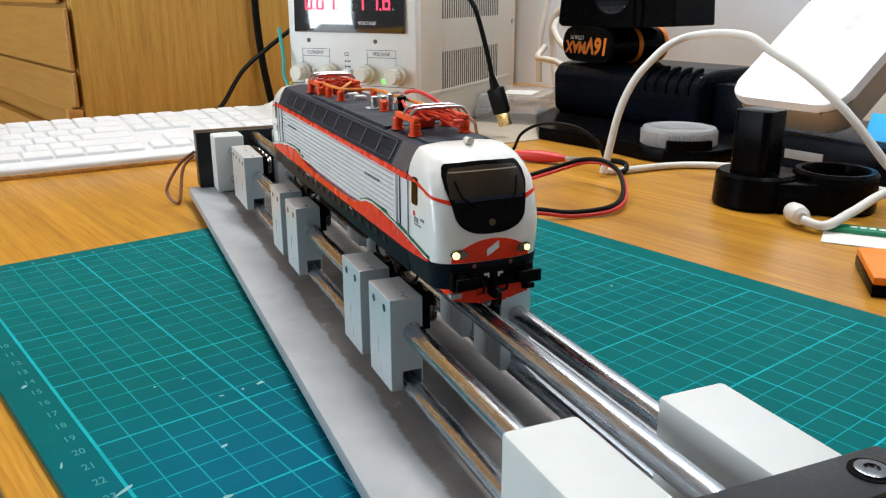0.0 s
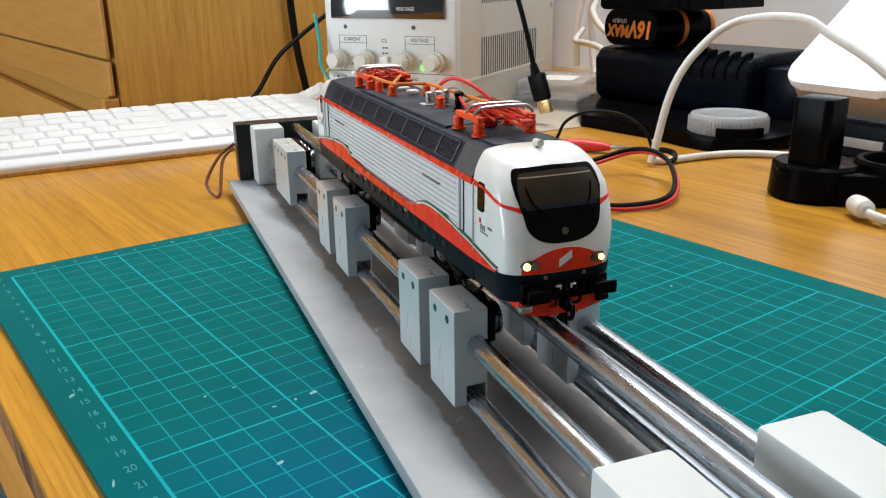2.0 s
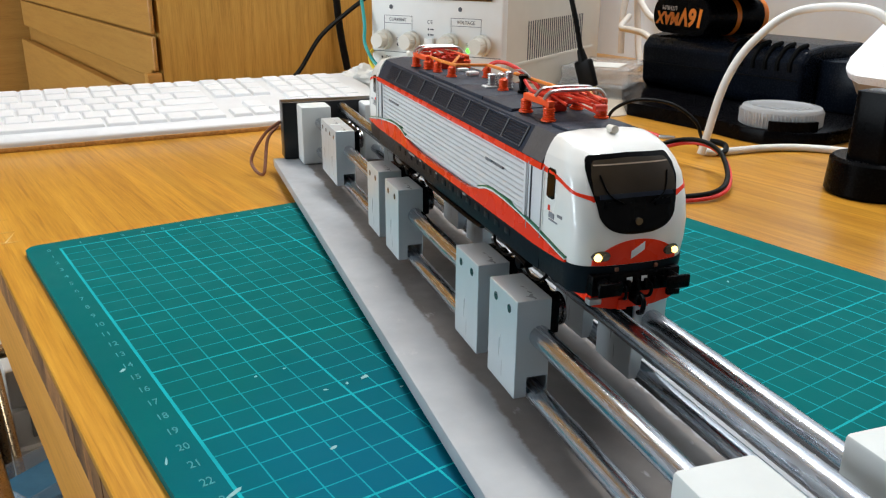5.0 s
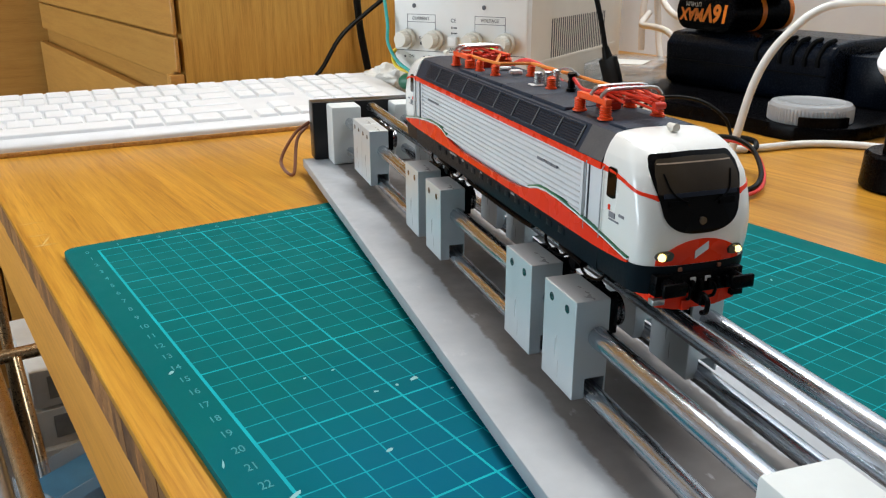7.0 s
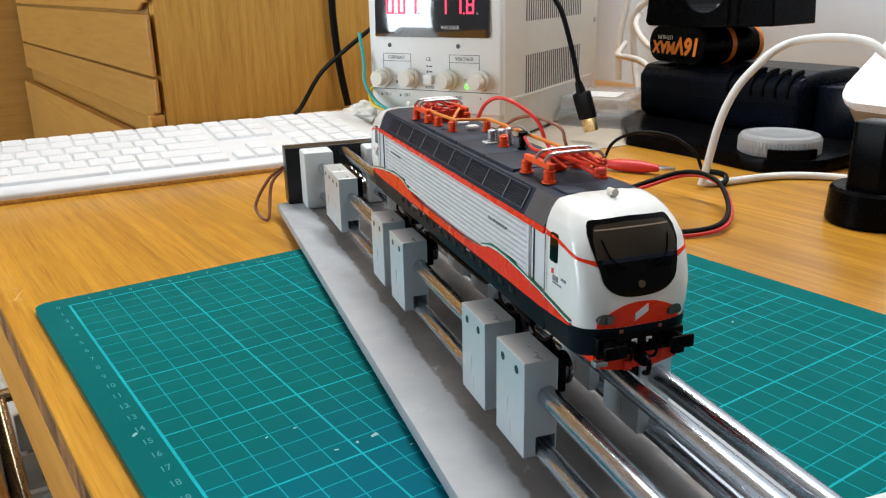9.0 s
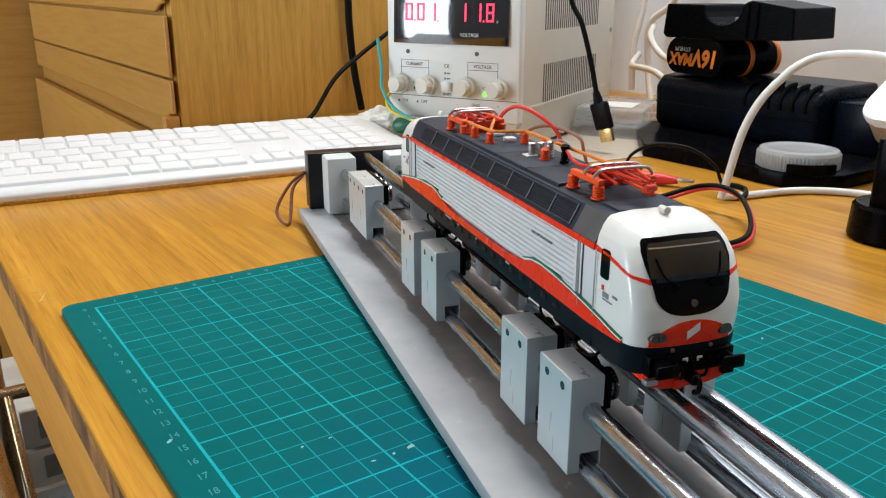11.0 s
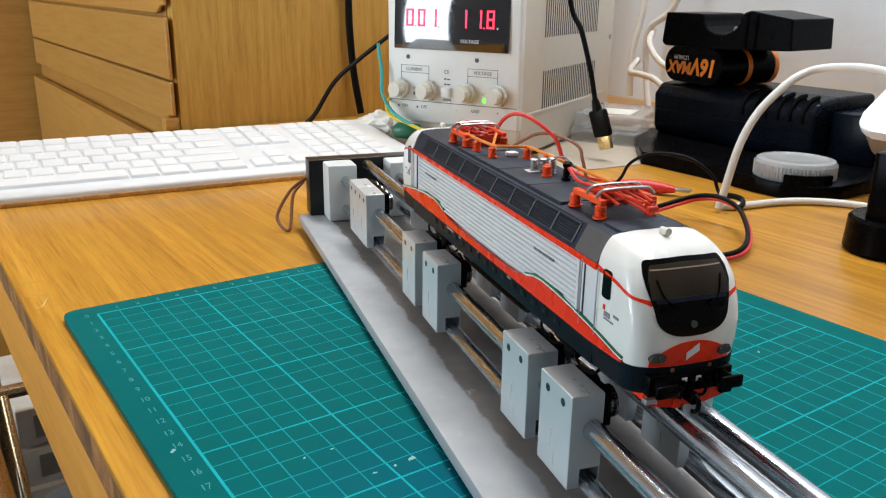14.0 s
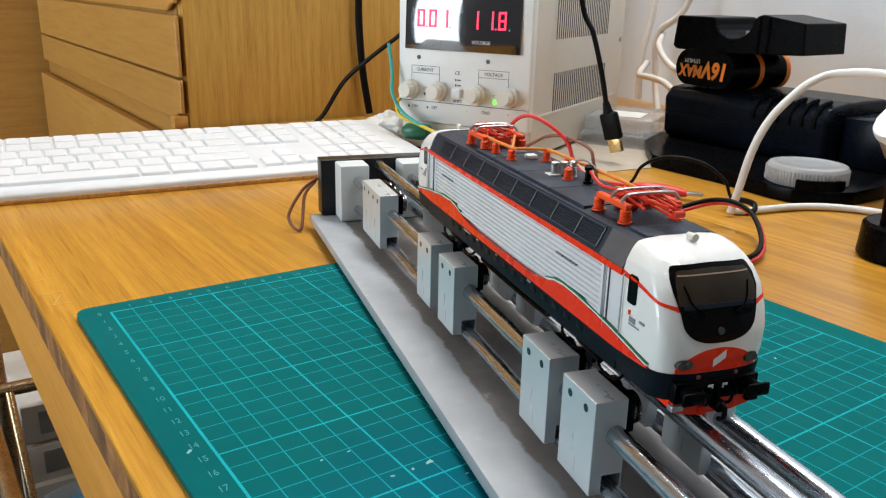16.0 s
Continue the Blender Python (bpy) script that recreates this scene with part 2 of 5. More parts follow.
def mat_material():
    """Green cutting mat with a printed grid of centimetres."""
    m, t, b = nodes_of("cutting_mat_green")
    tc = t.nodes.new("ShaderNodeTexCoord")
    sep = t.nodes.new("ShaderNodeSeparateXYZ")
    t.links.new(tc.outputs["Object"], sep.inputs[0])

    def op(kind, a, bb=None, c=None):
        n = t.nodes.new("ShaderNodeMath")
        n.operation = kind
        for i, x in enumerate((a, bb, c)):
            if x is None:
                continue
            if isinstance(x, (int, float)):
                n.inputs[i].default_value = x
            else:
                t.links.new(x, n.inputs[i])
        return n.outputs[0]

    def lines(coord, pitch, width):
        d = op("PINGPONG", coord, pitch / 2)
        return op("LESS_THAN", d, width / 2)

    def within(coord, lo, hi):
        return op("MULTIPLY", op("GREATER_THAN", coord, lo), op("LESS_THAN", coord, hi))

    x, y = sep.outputs[0], sep.outputs[1]
    inside = op("MULTIPLY", within(x, -0.0006, 0.2806), within(y, -0.4306, 0.0006))
    minor = op("MAXIMUM", lines(x, 0.01, 0.00048), lines(y, 0.01, 0.00048))
    major = op("MAXIMUM", lines(x, 0.05, 0.0008), lines(y, 0.05, 0.0008))
    edge = op("SUBTRACT", 1.0, op("MULTIPLY", within(x, 0.0005, 0.2795), within(y, -0.4295, -0.0005)))
    line = op("MULTIPLY", inside, op("MAXIMUM", op("MAXIMUM", op("MULTIPLY", minor, 0.7), op("MULTIPLY", major, 0.95)), op("MULTIPLY", edge, 0.9)))
    v = coords(t)
    wear = noise_tex(t, v, 35, 6.0)
    line = op("MULTIPLY", line, op("MULTIPLY_ADD", wear, 0.9, 0.35))
    base = ramp(t, noise_tex(t, v, 9, 3.0), [(0.3, (0.0, 0.106, 0.108)), (0.7, (0.0, 0.128, 0.127))])
    mx = t.nodes.new("ShaderNodeMix")
    mx.data_type = "RGBA"
    t.links.new(line, mx.inputs[0])
    # blue patch with a soft, noisy edge
    dx, dy = op("MULTIPLY", op("SUBTRACT", x, 0.055), 9.0), op("MULTIPLY", op("ADD", y, 0.262), 8.5)
    dist = op("SQRT", op("ADD", op("MULTIPLY", dx, dx), op("MULTIPLY", dy, dy)))
    soft = op("MULTIPLY", op("SUBTRACT", 1.0, op("MINIMUM", 1.0, op("MULTIPLY_ADD", noise_tex(t, v, 22, 3.0), 0.5, op("SUBTRACT", dist, 0.15)))), 0.65)
    blue_mix = t.nodes.new("ShaderNodeMix")
    blue_mix.data_type = "RGBA"
    t.links.new(soft, blue_mix.inputs[0])
    t.links.new(base, blue_mix.inputs[6])
    blue_mix.inputs[7].default_value = (0.0, 0.100, 0.235, 1)
    t.links.new(blue_mix.outputs[2], mx.inputs[6])
    mx.inputs[7].default_value = (0.01, 0.43, 0.48, 1)
    t.links.new(mx.outputs[2], b.inputs["Base Color"])
    t.links.new(ramp(t, noise_tex(t, v, 60, 5.0), [(0.3, (0.40,) * 3), (0.7, (0.55,) * 3)]), b.inputs["Roughness"])
    b.inputs["Specular IOR Level"].default_value = 0.03
    bump(t, b, noise_tex(t, v, 900, 2.0), 0.2, 0.0001)
    return m


M_MAT = mat_material()
M_NICK = surface("nick_pale", (0.22, 0.44, 0.45), 0.6, 0, 0.1, 80, 0)
M_MATPRINT = surface("mat_print_light", (0.02, 0.25, 0.27), 0.5, 0, 0.2, 400, 0)


# ---- mesh helpers ----
def mesh_of(name, bm, material, smooth=False):
    bmesh.ops.recalc_face_normals(bm, faces=bm.faces[:])
    me = bpy.data.meshes.new(name)
    bm.to_mesh(me)
    bm.free()
    me.materials.append(material)
    if smooth:
        me.shade_smooth()
        me.set_sharp_from_angle(angle=radians(38))
    return me


def part(name, bm, material, parent, label="", smooth=True):
    ob = new(name, mesh_of(name, bm, material, smooth))
    ob.parent = parent
    if label:
        ob["label"] = label
    return ob


def thing(name, m, label, category, group="", kind=""):
    ob = new(name)
    ob.empty_display_size = 0.01
    ob.matrix_basis = m
    return tagged(ob, label, category, group, kind)


def single(name, bm, material, m, label, category, group="", kind="", smooth=True):
    ob = new(name, mesh_of(name, bm, material, smooth))
    ob.matrix_basis = m
    return tagged(ob, label, category, group, kind)


def add_box(bm, x0, x1, y0, y1, z0, z1, bev=0.0, seg=2, m=None):
    r = bmesh.ops.create_cube(bm, size=1.0)
    vs = r["verts"]
    for v in vs:
        v.co = Vector(((x0 + x1) / 2 + v.co.x * (x1 - x0), (y0 + y1) / 2 + v.co.y * (y1 - y0), (z0 + z1) / 2 + v.co.z * (z1 - z0)))
    if m is not None:
        for v in vs:
            v.co = m @ v.co
    if bev:
        es = list({e for v in vs for e in v.link_edges})
        bmesh.ops.bevel(bm, geom=es, offset=bev, segments=seg, profile=0.5, affect="EDGES")
    return bm


def box(x0, x1, y0, y1, z0, z1, bev=0.0, seg=2):
    return add_box(bmesh.new(), x0, x1, y0, y1, z0, z1, bev, seg)


def add_cyl(bm, a, b, r0, r1=None, seg=20):
    """A capped cylinder or cone from point a to point b."""
    a, b = Vector(a), Vector(b)
    d = b - a
    m = Matrix.Translation((a + b) / 2) @ d.to_track_quat("Z", "Y").to_matrix().to_4x4()
    bmesh.ops.create_cone(bm, cap_ends=True, cap_tris=False, segments=seg, radius1=r0, radius2=r0 if r1 is None else r1, depth=d.length, matrix=m)
    return bm


def cyl(a, b, r0, r1=None, seg=20):
    return add_cyl(bmesh.new(), a, b, r0, r1, seg)


def add_prism(bm, pts, axis, lo, hi):
    """An outline of 2D points, drawn out along an axis ('x', 'y' or 'z')."""
    def place(p, h):
        return {"x": (h, p[0], p[1]), "y": (p[0], h, p[1]), "z": (p[0], p[1], h)}[axis]
    a = [bm.verts.new(place(p, lo)) for p in pts]
    b = [bm.verts.new(place(p, hi)) for p in pts]
    bm.faces.new(a)
    bm.faces.new(b[::-1])
    n = len(pts)
    for i in range(n):
        bm.faces.new((a[i], b[i], b[(i + 1) % n], a[(i + 1) % n]))
    return bm


def prism(pts, axis, lo, hi):
    return add_prism(bmesh.new(), pts, axis, lo, hi)


def round_rect(x0, x1, y0, y1, r, seg=6):
    out = []
    for cx, cy, a0 in ((x1 - r, y1 - r, 0), (x0 + r, y1 - r, 90), (x0 + r, y0 + r, 180), (x1 - r, y0 + r, 270)):
        for i in range(seg + 1):
            a = radians(a0 + 90 * i / seg)
            out.append((cx + r * math.cos(a), cy + r * math.sin(a)))
    return out


def lathe(profile, seg=32):
    """A turned body about z, from (radius, height) pairs."""
    bm = bmesh.new()
    rings = [[bm.verts.new((r * math.cos(2 * math.pi * i / seg), r * math.sin(2 * math.pi * i / seg), z)) for i in range(seg)] for r, z in profile]
    for a, b in zip(rings, rings[1:]):
        for i in range(seg):
            bm.faces.new((a[i], a[(i + 1) % seg], b[(i + 1) % seg], b[i]))
    bm.faces.new(rings[0][::-1])
    bm.faces.new(rings[-1])
    return bm


def spline(pts, steps=8):
    """Points on a smooth line through the given ones."""
    P = [Vector(p) for p in pts]
    P = [2 * P[0] - P[1]] + P + [2 * P[-1] - P[-2]]
    out = []
    for i in range(1, len(P) - 2):
        for k in range(steps):
            t = k / steps
            a, b, c, d = P[i - 1], P[i], P[i + 1], P[i + 2]
            out.append(0.5 * (2 * b + (c - a) * t + (2 * a - 5 * b + 4 * c - d) * t * t + (3 * b - a - 3 * c + d) * t ** 3))
    out.append(P[-2])
    return out


def add_tube(bm, pts, r, seg=8, smooth=True, steps=8):
    path = spline(pts, steps) if smooth else [Vector(p) for p in pts]
    up = Vector((0.13, 0.21, 0.97))
    rings = []
    for i, p in enumerate(path):
        d = (path[min(i + 1, len(path) - 1)] - path[max(i - 1, 0)]).normalized()
        s = d.cross(up)
        s = s.normalized() if s.length > 1e-4 else Vector((1, 0, 0))
        up = s.cross(d).normalized()
        rings.append([bm.verts.new(p + r * (math.cos(2 * math.pi * k / seg) * s + math.sin(2 * math.pi * k / seg) * up)) for k in range(seg)])
    for a, b in zip(rings, rings[1:]):
        for k in range(seg):
            bm.faces.new((a[k], a[(k + 1) % seg], b[(k + 1) % seg], b[k]))
    bm.faces.new(rings[0][::-1])
    bm.faces.new(rings[-1])
    return bm


def tube(pts, r, seg=8, smooth=True, steps=8):
    return add_tube(bmesh.new(), pts, r, seg, smooth, steps)


def lettering(name, text, size, m, material, parent, bold=0.0, label="", slant=0.0):
    """Raised letters, centred on their pose, facing its z."""
    cu = bpy.data.curves.new(name, "FONT")
    cu.body, cu.size, cu.align_x, cu.align_y, cu.extrude, cu.offset = text, size, "CENTER", "CENTER", 0.00006, bold
    cu.resolution_u, cu.shear = 3, slant
    tmp = new(name, cu)
    me = bpy.data.meshes.new_from_object(tmp.evaluated_get(bpy.context.evaluated_depsgraph_get()))
    bpy.data.objects.remove(tmp)
    me.materials.clear()
    me.materials.append(material)
    ob = new(name, me)
    ob.parent = parent
    ob.matrix_basis = m
    if label:
        ob["label"] = label
    return ob


# ---- the room ----
def room():
    def wall(name, x0, x1, y0, y1, z0, z1, material, label):
        single(name, box(x0, x1, y0, y1, z0, z1), material, Matrix(), label, "wall" if "wall" in name else name, kind="structure", smooth=False)
    wall("floor", -2.1, 1.0, -2.1, 2.1, -0.80, -0.74, M_FLOOR, "grey floor under the desk")
    wall("ceiling", -2.1, 1.0, -2.1, 2.1, 1.75, 1.80, M_CEIL, "white ceiling")
    wall("wall_east", 0.86, 0.96, -2.1, 2.1, -0.74, 1.75, M_WALL, "white plastered wall behind the desk")
    # walls out of view, added to enclose the room; dull to hold ambient light down
    wall("wall_north", -2.1, 0.86, 2.0, 2.1, -0.74, 1.75, M_DULLWALL, "unseen dull grey wall, added to close the room")
    wall("wall_south", -2.1, 0.86, -2.1, -2.0, -0.74, 1.75, M_DULLWALL, "unseen dull grey wall, added to close the room")
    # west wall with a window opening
    wall("wall_west_sill", -2.1, -2.0, -2.0, 2.0, -0.74, -0.48, M_DULLWALL, "unseen dull grey wall, added under the window")
    wall("wall_west_head", -2.1, -2.0, -2.0, 2.0, 1.25, 1.75, M_DULLWALL, "unseen dull grey wall, added over the window")
    wall("wall_west_a", -2.1, -2.0, -2.0, 0.36, -0.48, 1.25, M_DULLWALL, "unseen dull grey wall, added beside the window")
    wall("wall_west_b", -2.1, -2.0, 1.30, 2.0, -0.48, 1.25, M_DULLWALL, "unseen dull grey wall, added beside the window")


room()


# ---- desk, cabinet ----
def desk():
    d = thing("desk", Matrix(), "honey-coloured bamboo desk with a worn front edge", "desk")
    # glued boards of the top
    y0, y1 = -0.80, 0.509
    core = part("core", box(-0.0255, 0.858, y0 + 0.001, y1 - 0.001, DESK - 0.0205, DESK - 0.0031), M_DESKEDGE, d)
    x, rnd = -0.0272, random.Random(8)
    while x < 0.855:
        w = min(rnd.choice((0.014, 0.019, 0.024, 0.029)), 0.86 - x)
        r = 0.0007 if x < -0.02 else 0.0
        bm = prism([(0, -0.0030), (0, -r), (r * 0.3, -r * 0.3), (r, 0), (w, 0), (w, -0.0030)] if r else [(0, -0.0030), (0, 0), (w, 0), (w, -0.0030)], "y", 0, y1 - y0)
        part("board", bm, M_DESK, core, smooth=False).matrix_basis = pose(x, y0, DESK)
        x += w
    # bamboo laminations that show on the front edge
    laths = {}
    y = y0 + 0.001
    while y < y1 - 0.004:
        w = min(rnd.choice((0.006, 0.009, 0.012, 0.016, 0.021)), y1 - 0.001 - y)
        key = round(w, 4)
        if key not in laths:
            laths[key] = mesh_of("edge_lath", prism([(0, -0.0200), (w, -0.0200), (w + 0.003, -0.0032), (0.003, -0.0032)], "x", -0.0268, -0.0256), M_ENDGRAIN)
        o = new("edge_lath", laths[key])
        o.parent = core
        o.matrix_basis = pose(0.0002 * rnd.random(), y, DESK)
        y += w
    part("front_apron", box(-0.0262, -0.012, y0 + 0.02, y1, DESK - 0.077, DESK - 0.0207, 0.001), M_APRON, d, "orange-brown wooden apron")
    # pale scratches by the edge
    for xa, ya, xb, yb in ((-0.025, 0.075, -0.013, 0.075), (-0.025, 0.051, -0.013, 0.05), (-0.025, 0.033, -0.012, 0.032), (-0.021, 0.031, -0.014, 0.047)):
        k = math.atan2(yb - ya, xb - xa)
        w = math.hypot(xb - xa, yb - ya)
        bm = prism([(0, 0), (w * 0.3, -0.0004), (w, 0.0001), (w * 0.6, 0.0005)], "z", 0.00002, 0.00012)
        part("scratch", bm, M_SCRATCH, d, "pale scratch").matrix_basis = pose(xa, ya, DESK, 0, 0, math.degrees(k))
    for y in (-0.72, 0.44):
        for x in (0.35, 0.75):
            part("leg", box(x, x + 0.05, y, y + 0.05, -0.74, DESK - 0.0207, 0.003), M_DESKEDGE, d)


desk()


def cabinet():
    c = thing("drawer_cabinet", pose(0.2, 0.514, -0.74), "light oak cabinet with beech drawers standing beside the desk", "cabinet")
    Z = 0.74
    part("side_panel", box(0.005, 0.655, 0.0, 0.018, 0, Z + 0.62, 0.001), M_CAB, c, "oak-grained side panel")
    part("carcass", box(0.012, 0.655, 0.0185, 0.86, 0, Z + 0.62, 0.001), M_DRAWER, c)
    part("recess_panel", box(0.004, 0.0118, 0.0185, 0.85, Z - 0.12, Z + 0.62, 0.0005), M_DRAWER, c)
    part("plinth", box(-0.012, 0.0035, 0.002, 0.016, Z - 0.003, Z + 0.0105, 0.0006), M_DRAWER, c)
    # drawer fronts, every other one with a cut-away grip along its lower edge
    for z0, z1, grip in ((0.0095, 0.0500, True), (0.0525, 0.1180, False), (0.1270, 0.1900, True), (0.1930, 0.26, False), (0.27, 0.34, True), (0.343, 0.43, False)):
        z0, z1 = z0 + Z, z1 + Z
        pts = [(0.001, z0), (0.85, z0), (0.85, z1), (0.001, z1)]
        if grip:
            pts = [(0.001, z0 + 0.0035), (0.012, z0 + 0.0030), (0.018, z0 + 0.0005), (0.024, z0 - 0.0035), (0.034, z0 - 0.0055), (0.85, z0 - 0.0055), (0.85, z1), (0.001, z1)]
        dr = part("drawer", prism(pts, "x", -0.004, 0.0005), M_DRAWER, c)
        b = dr.modifiers.new("round", "BEVEL")
        b.width, b.segments, b.limit_method = 0.0015, 2, "ANGLE"
    for i in range(4):
        part("drawer", box(-0.012, 0.0005, 0.001, 0.85, Z - 0.02 - 0.16 * (i + 1) + 0.003, Z - 0.02 - 0.16 * i, 0.0015), M_DRAWER, c)


cabinet()


def wardrobe():
    w = thing("wooden_cupboard", pose(-0.70, 1.385, -0.74), "tall plain brown wooden cupboard standing behind the desk", "cupboard")
    part("carcass", box(0, 1.5, 0.022, 0.5, 0, 2.2, 0.003), M_DRAWER, w)
    for i in range(2):
        part("door", box(0.002 + 0.75 * i, 0.748 + 0.75 * i, 0, 0.0215, 0.05, 2.19, 0.002), M_DRAWER, w)


wardrobe()


# ---- cutting mat ----
def cutting_mat():
    m = single("cutting_mat", prism(round_rect(-0.0145, 0.2955, -0.4445, 0.0115, 0.007), "z", DESK, 0.0), M_MAT, Matrix(),
               "scratched green cutting mat with printed grid lying on the desk", "cutting mat", smooth=False)
    for i in range(0, 44):
        lettering("number", str(i), 0.0052, pose(-0.0052, -0.01 * i - 0.0002, 0.00005) @ Matrix.Diagonal((0.72, 1, 1, 1)), M_MATPRINT, m)
    for i in range(1, 29):
        lettering("number", str(i), 0.0045, pose(0.01 * i, 0.0045, 0.00005, 0, 0, 0), M_MATPRINT, m)
    # scratches and nicks
    rnd = random.Random(4)
    for x, y, s, a in ((0.0310, -0.2245, 0.0035, 20), (0.0590, -0.1925, 0.0045, 10), (0.0520, -0.1930, 0.0020, 60), (0.0440, -0.1930, 0.0025, -20), (0.0285, -0.1720, 0.0018, 40),
                       (0.0390, -0.1720, 0.0016, 10), (-0.0075, -0.1430, 0.0040, 35), (-0.0115, -0.2050, 0.0060, 75), (-0.0010, -0.2290, 0.010, 30), (0.0200, -0.2500, 0.004, 0),
                       (0.2350, -0.2050, 0.0022, 40), (0.066, -0.205, 0.0015, 0), (0.072, -0.200, 0.0012, 0)):
        bm = bmesh.new()
        n = 7
        pts = [(s * (0.5 + rnd.random() * 0.5) * math.cos(2 * math.pi * k / n) * 0.5, 0.28 * s * (0.5 + rnd.random() * 0.7) * math.sin(2 * math.pi * k / n)) for k in range(n)]
        add_prism(bm, [(a * 1.0, c * (0.95 if s < 0.0047 else 0.3)) for a, c in pts], "z", 0.00002, 0.00012)
        o = part("nick", bm, M_NICK, m, "pale nick")
        o.matrix_basis = pose(x, y, 0, 0, 0, a)


cutting_mat()

# ---- roller test stand ----
RIG = pose(0, 0, 0, 0, 0, -15.6)
MID = 0.1655           # middle of the track, across
RAIL = 0.0455          # height at which the wheels run
ROD_L, ROD_R, ROD_Z, LOW_Z, MID_Z = 0.1470, 0.1830, 0.0338, 0.0152, 0.0400


def end_bracket(stand, v0, v1, top):
    part("end_bracket", box(0.1265, 0.2045, v0, v1, 0.0072, top, 0.0006), M_BRACKET, stand, "black end bracket")


def test_stand():
    s = thing("roller_test_stand", RIG, "grey metal roller test stand with steel rods on the mat", "test stand")
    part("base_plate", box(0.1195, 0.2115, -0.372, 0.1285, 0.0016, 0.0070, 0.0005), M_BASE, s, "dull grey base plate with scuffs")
    for u in (0.126, 0.205):
        for v in (-0.36, -0.12, 0.05):
            part("pad", cyl((u, v, 0.0), (u, v, 0.0017), 0.004, seg=14), M_RUBBER, s, "thin rubber pad")
    end_bracket(s, 0.122, 0.1355, 0.0445)
    end_bracket(s, -0.3505, -0.3375, 0.0445)
    for u0, u1 in ((0.1355, 0.1545), (0.1765, 0.1955)):
        part("nylon_block", box(u0, u1, 0.1035, 0.1218, 0.0073, 0.0440, 0.0012), M_NYLON, s, "white nylon block")
        part("nylon_block", box(u0 + 0.0014, u1 + 0.0014, -0.3372, -0.3005, 0.0073, 0.0434, 0.0012), M_NYLON, s, "white nylon block")
    for u, z, r in ((ROD_L, ROD_Z, 0.0032), (ROD_R, ROD_Z, 0.0032), (ROD_L, LOW_Z, 0.0030), (ROD_R, LOW_Z, 0.0030), (MID, MID_Z, 0.0032)):
        part("steel_rod", cyl((u, -0.3378, z), (u, 0.1222, z), r, seg=28), M_ROD, s, "polished steel rod")
    # countersunk screws, flush with the bracket top
    for u, v in ((0.1950, -0.3442), (0.1360, -0.3442)):
        sink = part("screw_sink", cyl((0, 0, 0), (0, 0, 0.0002), 0.0044, seg=24), M_RUBBER, s, "dark countersink")
        sink.matrix_basis = pose(u, v, 0.0445)
        bm = lathe([(0.0033, 0.0), (0.0033, 0.0006), (0.0029, 0.0008), (0.0016, 0.0008), (0.0016, 0.0003)], 20)
        part("socket_screw", bm, M_BEAR, sink, "dark steel socket screw")


def roller_block_parts(flip):
    """A milled block on two rods; the rollers stand out on its track side."""
    sgn = -1 if flip else 1
    t = thing("roller_block", Matrix(), "milled aluminium roller block sliding on the steel rods", "roller block", "roller blocks on the stand")
    w, ln, zb, zt = 0.0106, 0.0202, 0.0148, 0.0450
    # outline with the slot that clears the lower rod
    pts = [(0, zb), (0, zt), (w, zt), (w, zb + 0.0015), (w - 0.0006, zb + 0.0015), (w - 0.0006, zb + 0.0062), (0.0040, zb + 0.0062), (0.0040, zb)]
    body = part("block", prism(pts, "y", 0, ln), M_ALU, t, smooth=False)
    b = body.modifiers.new("edge", "BEVEL")
    b.width, b.segments, b.limit_method = 0.0004, 2, "ANGLE"
    cx = sorted((0.0, -0.0030)) if flip else sorted((w, w + 0.0030))
    part("bearing_carrier", box(cx[0], cx[1], 0.0008, ln - 0.0008, 0.0335, 0.0446, 0.0004), M_BLACK, t, "black bearing carrier")
    for k in (0.0052, 0.0150):
        part("set_screw", cyl((-0.0001, k, 0.0410), (0.0004, k, 0.0410), 0.0013, seg=14), M_BEAR, t, "steel set screw")
        bm = bmesh.new()
        x = 0.0 if flip else w
        add_cyl(bm, (x, k, 0.0392), (x + sgn * 0.0042, k, 0.0392), 0.0041, seg=22)
        add_cyl(bm, (x + sgn * 0.0042, k, 0.0392), (x + sgn * 0.0050, k, 0.0392), 0.0049, seg=22)
        part("roller", bm, M_BEAR, t, "steel ball-bearing roller")
    return t


test_stand()
LEFT_V = (-0.2222, -0.1925, -0.1030, -0.0715, 0.0195, 0.0400)
first = roller_block_parts(False)
first.matrix_basis = RIG @ pose(0.1397, LEFT_V[0], 0)
for v in LEFT_V[1:]:
    copy_thing(first, RIG @ pose(0.1397, v, 0))
mirror = roller_block_parts(True)
mirror.matrix_basis = RIG @ pose(0.1772, LEFT_V[0], 0)
for v in LEFT_V[1:]:
    copy_thing(mirror, RIG @ pose(0.1772, v, 0))


# ---- model locomotive ----
LEN = 0.235
NOSE = [(0.0060, 0.0075, 0.0162), (0.0120, 0.0070, 0.0168), (0.0180, 0.0070, 0.0170), (0.0240, 0.0075, 0.0170), (0.0300, 0.0090, 0.0170), (0.0355, 0.0114, 0.0169),
        (0.0390, 0.0138, 0.0161), (0.0415, 0.0162, 0.0150), (0.0432, 0.0189, 0.0139), (0.0441, 0.0222, 0.0129), (0.0446, 0.0248, 0.0105), (0.0450, 0.0280, 0.0065)]
CURVE_D = 0.0085
BULBS = []


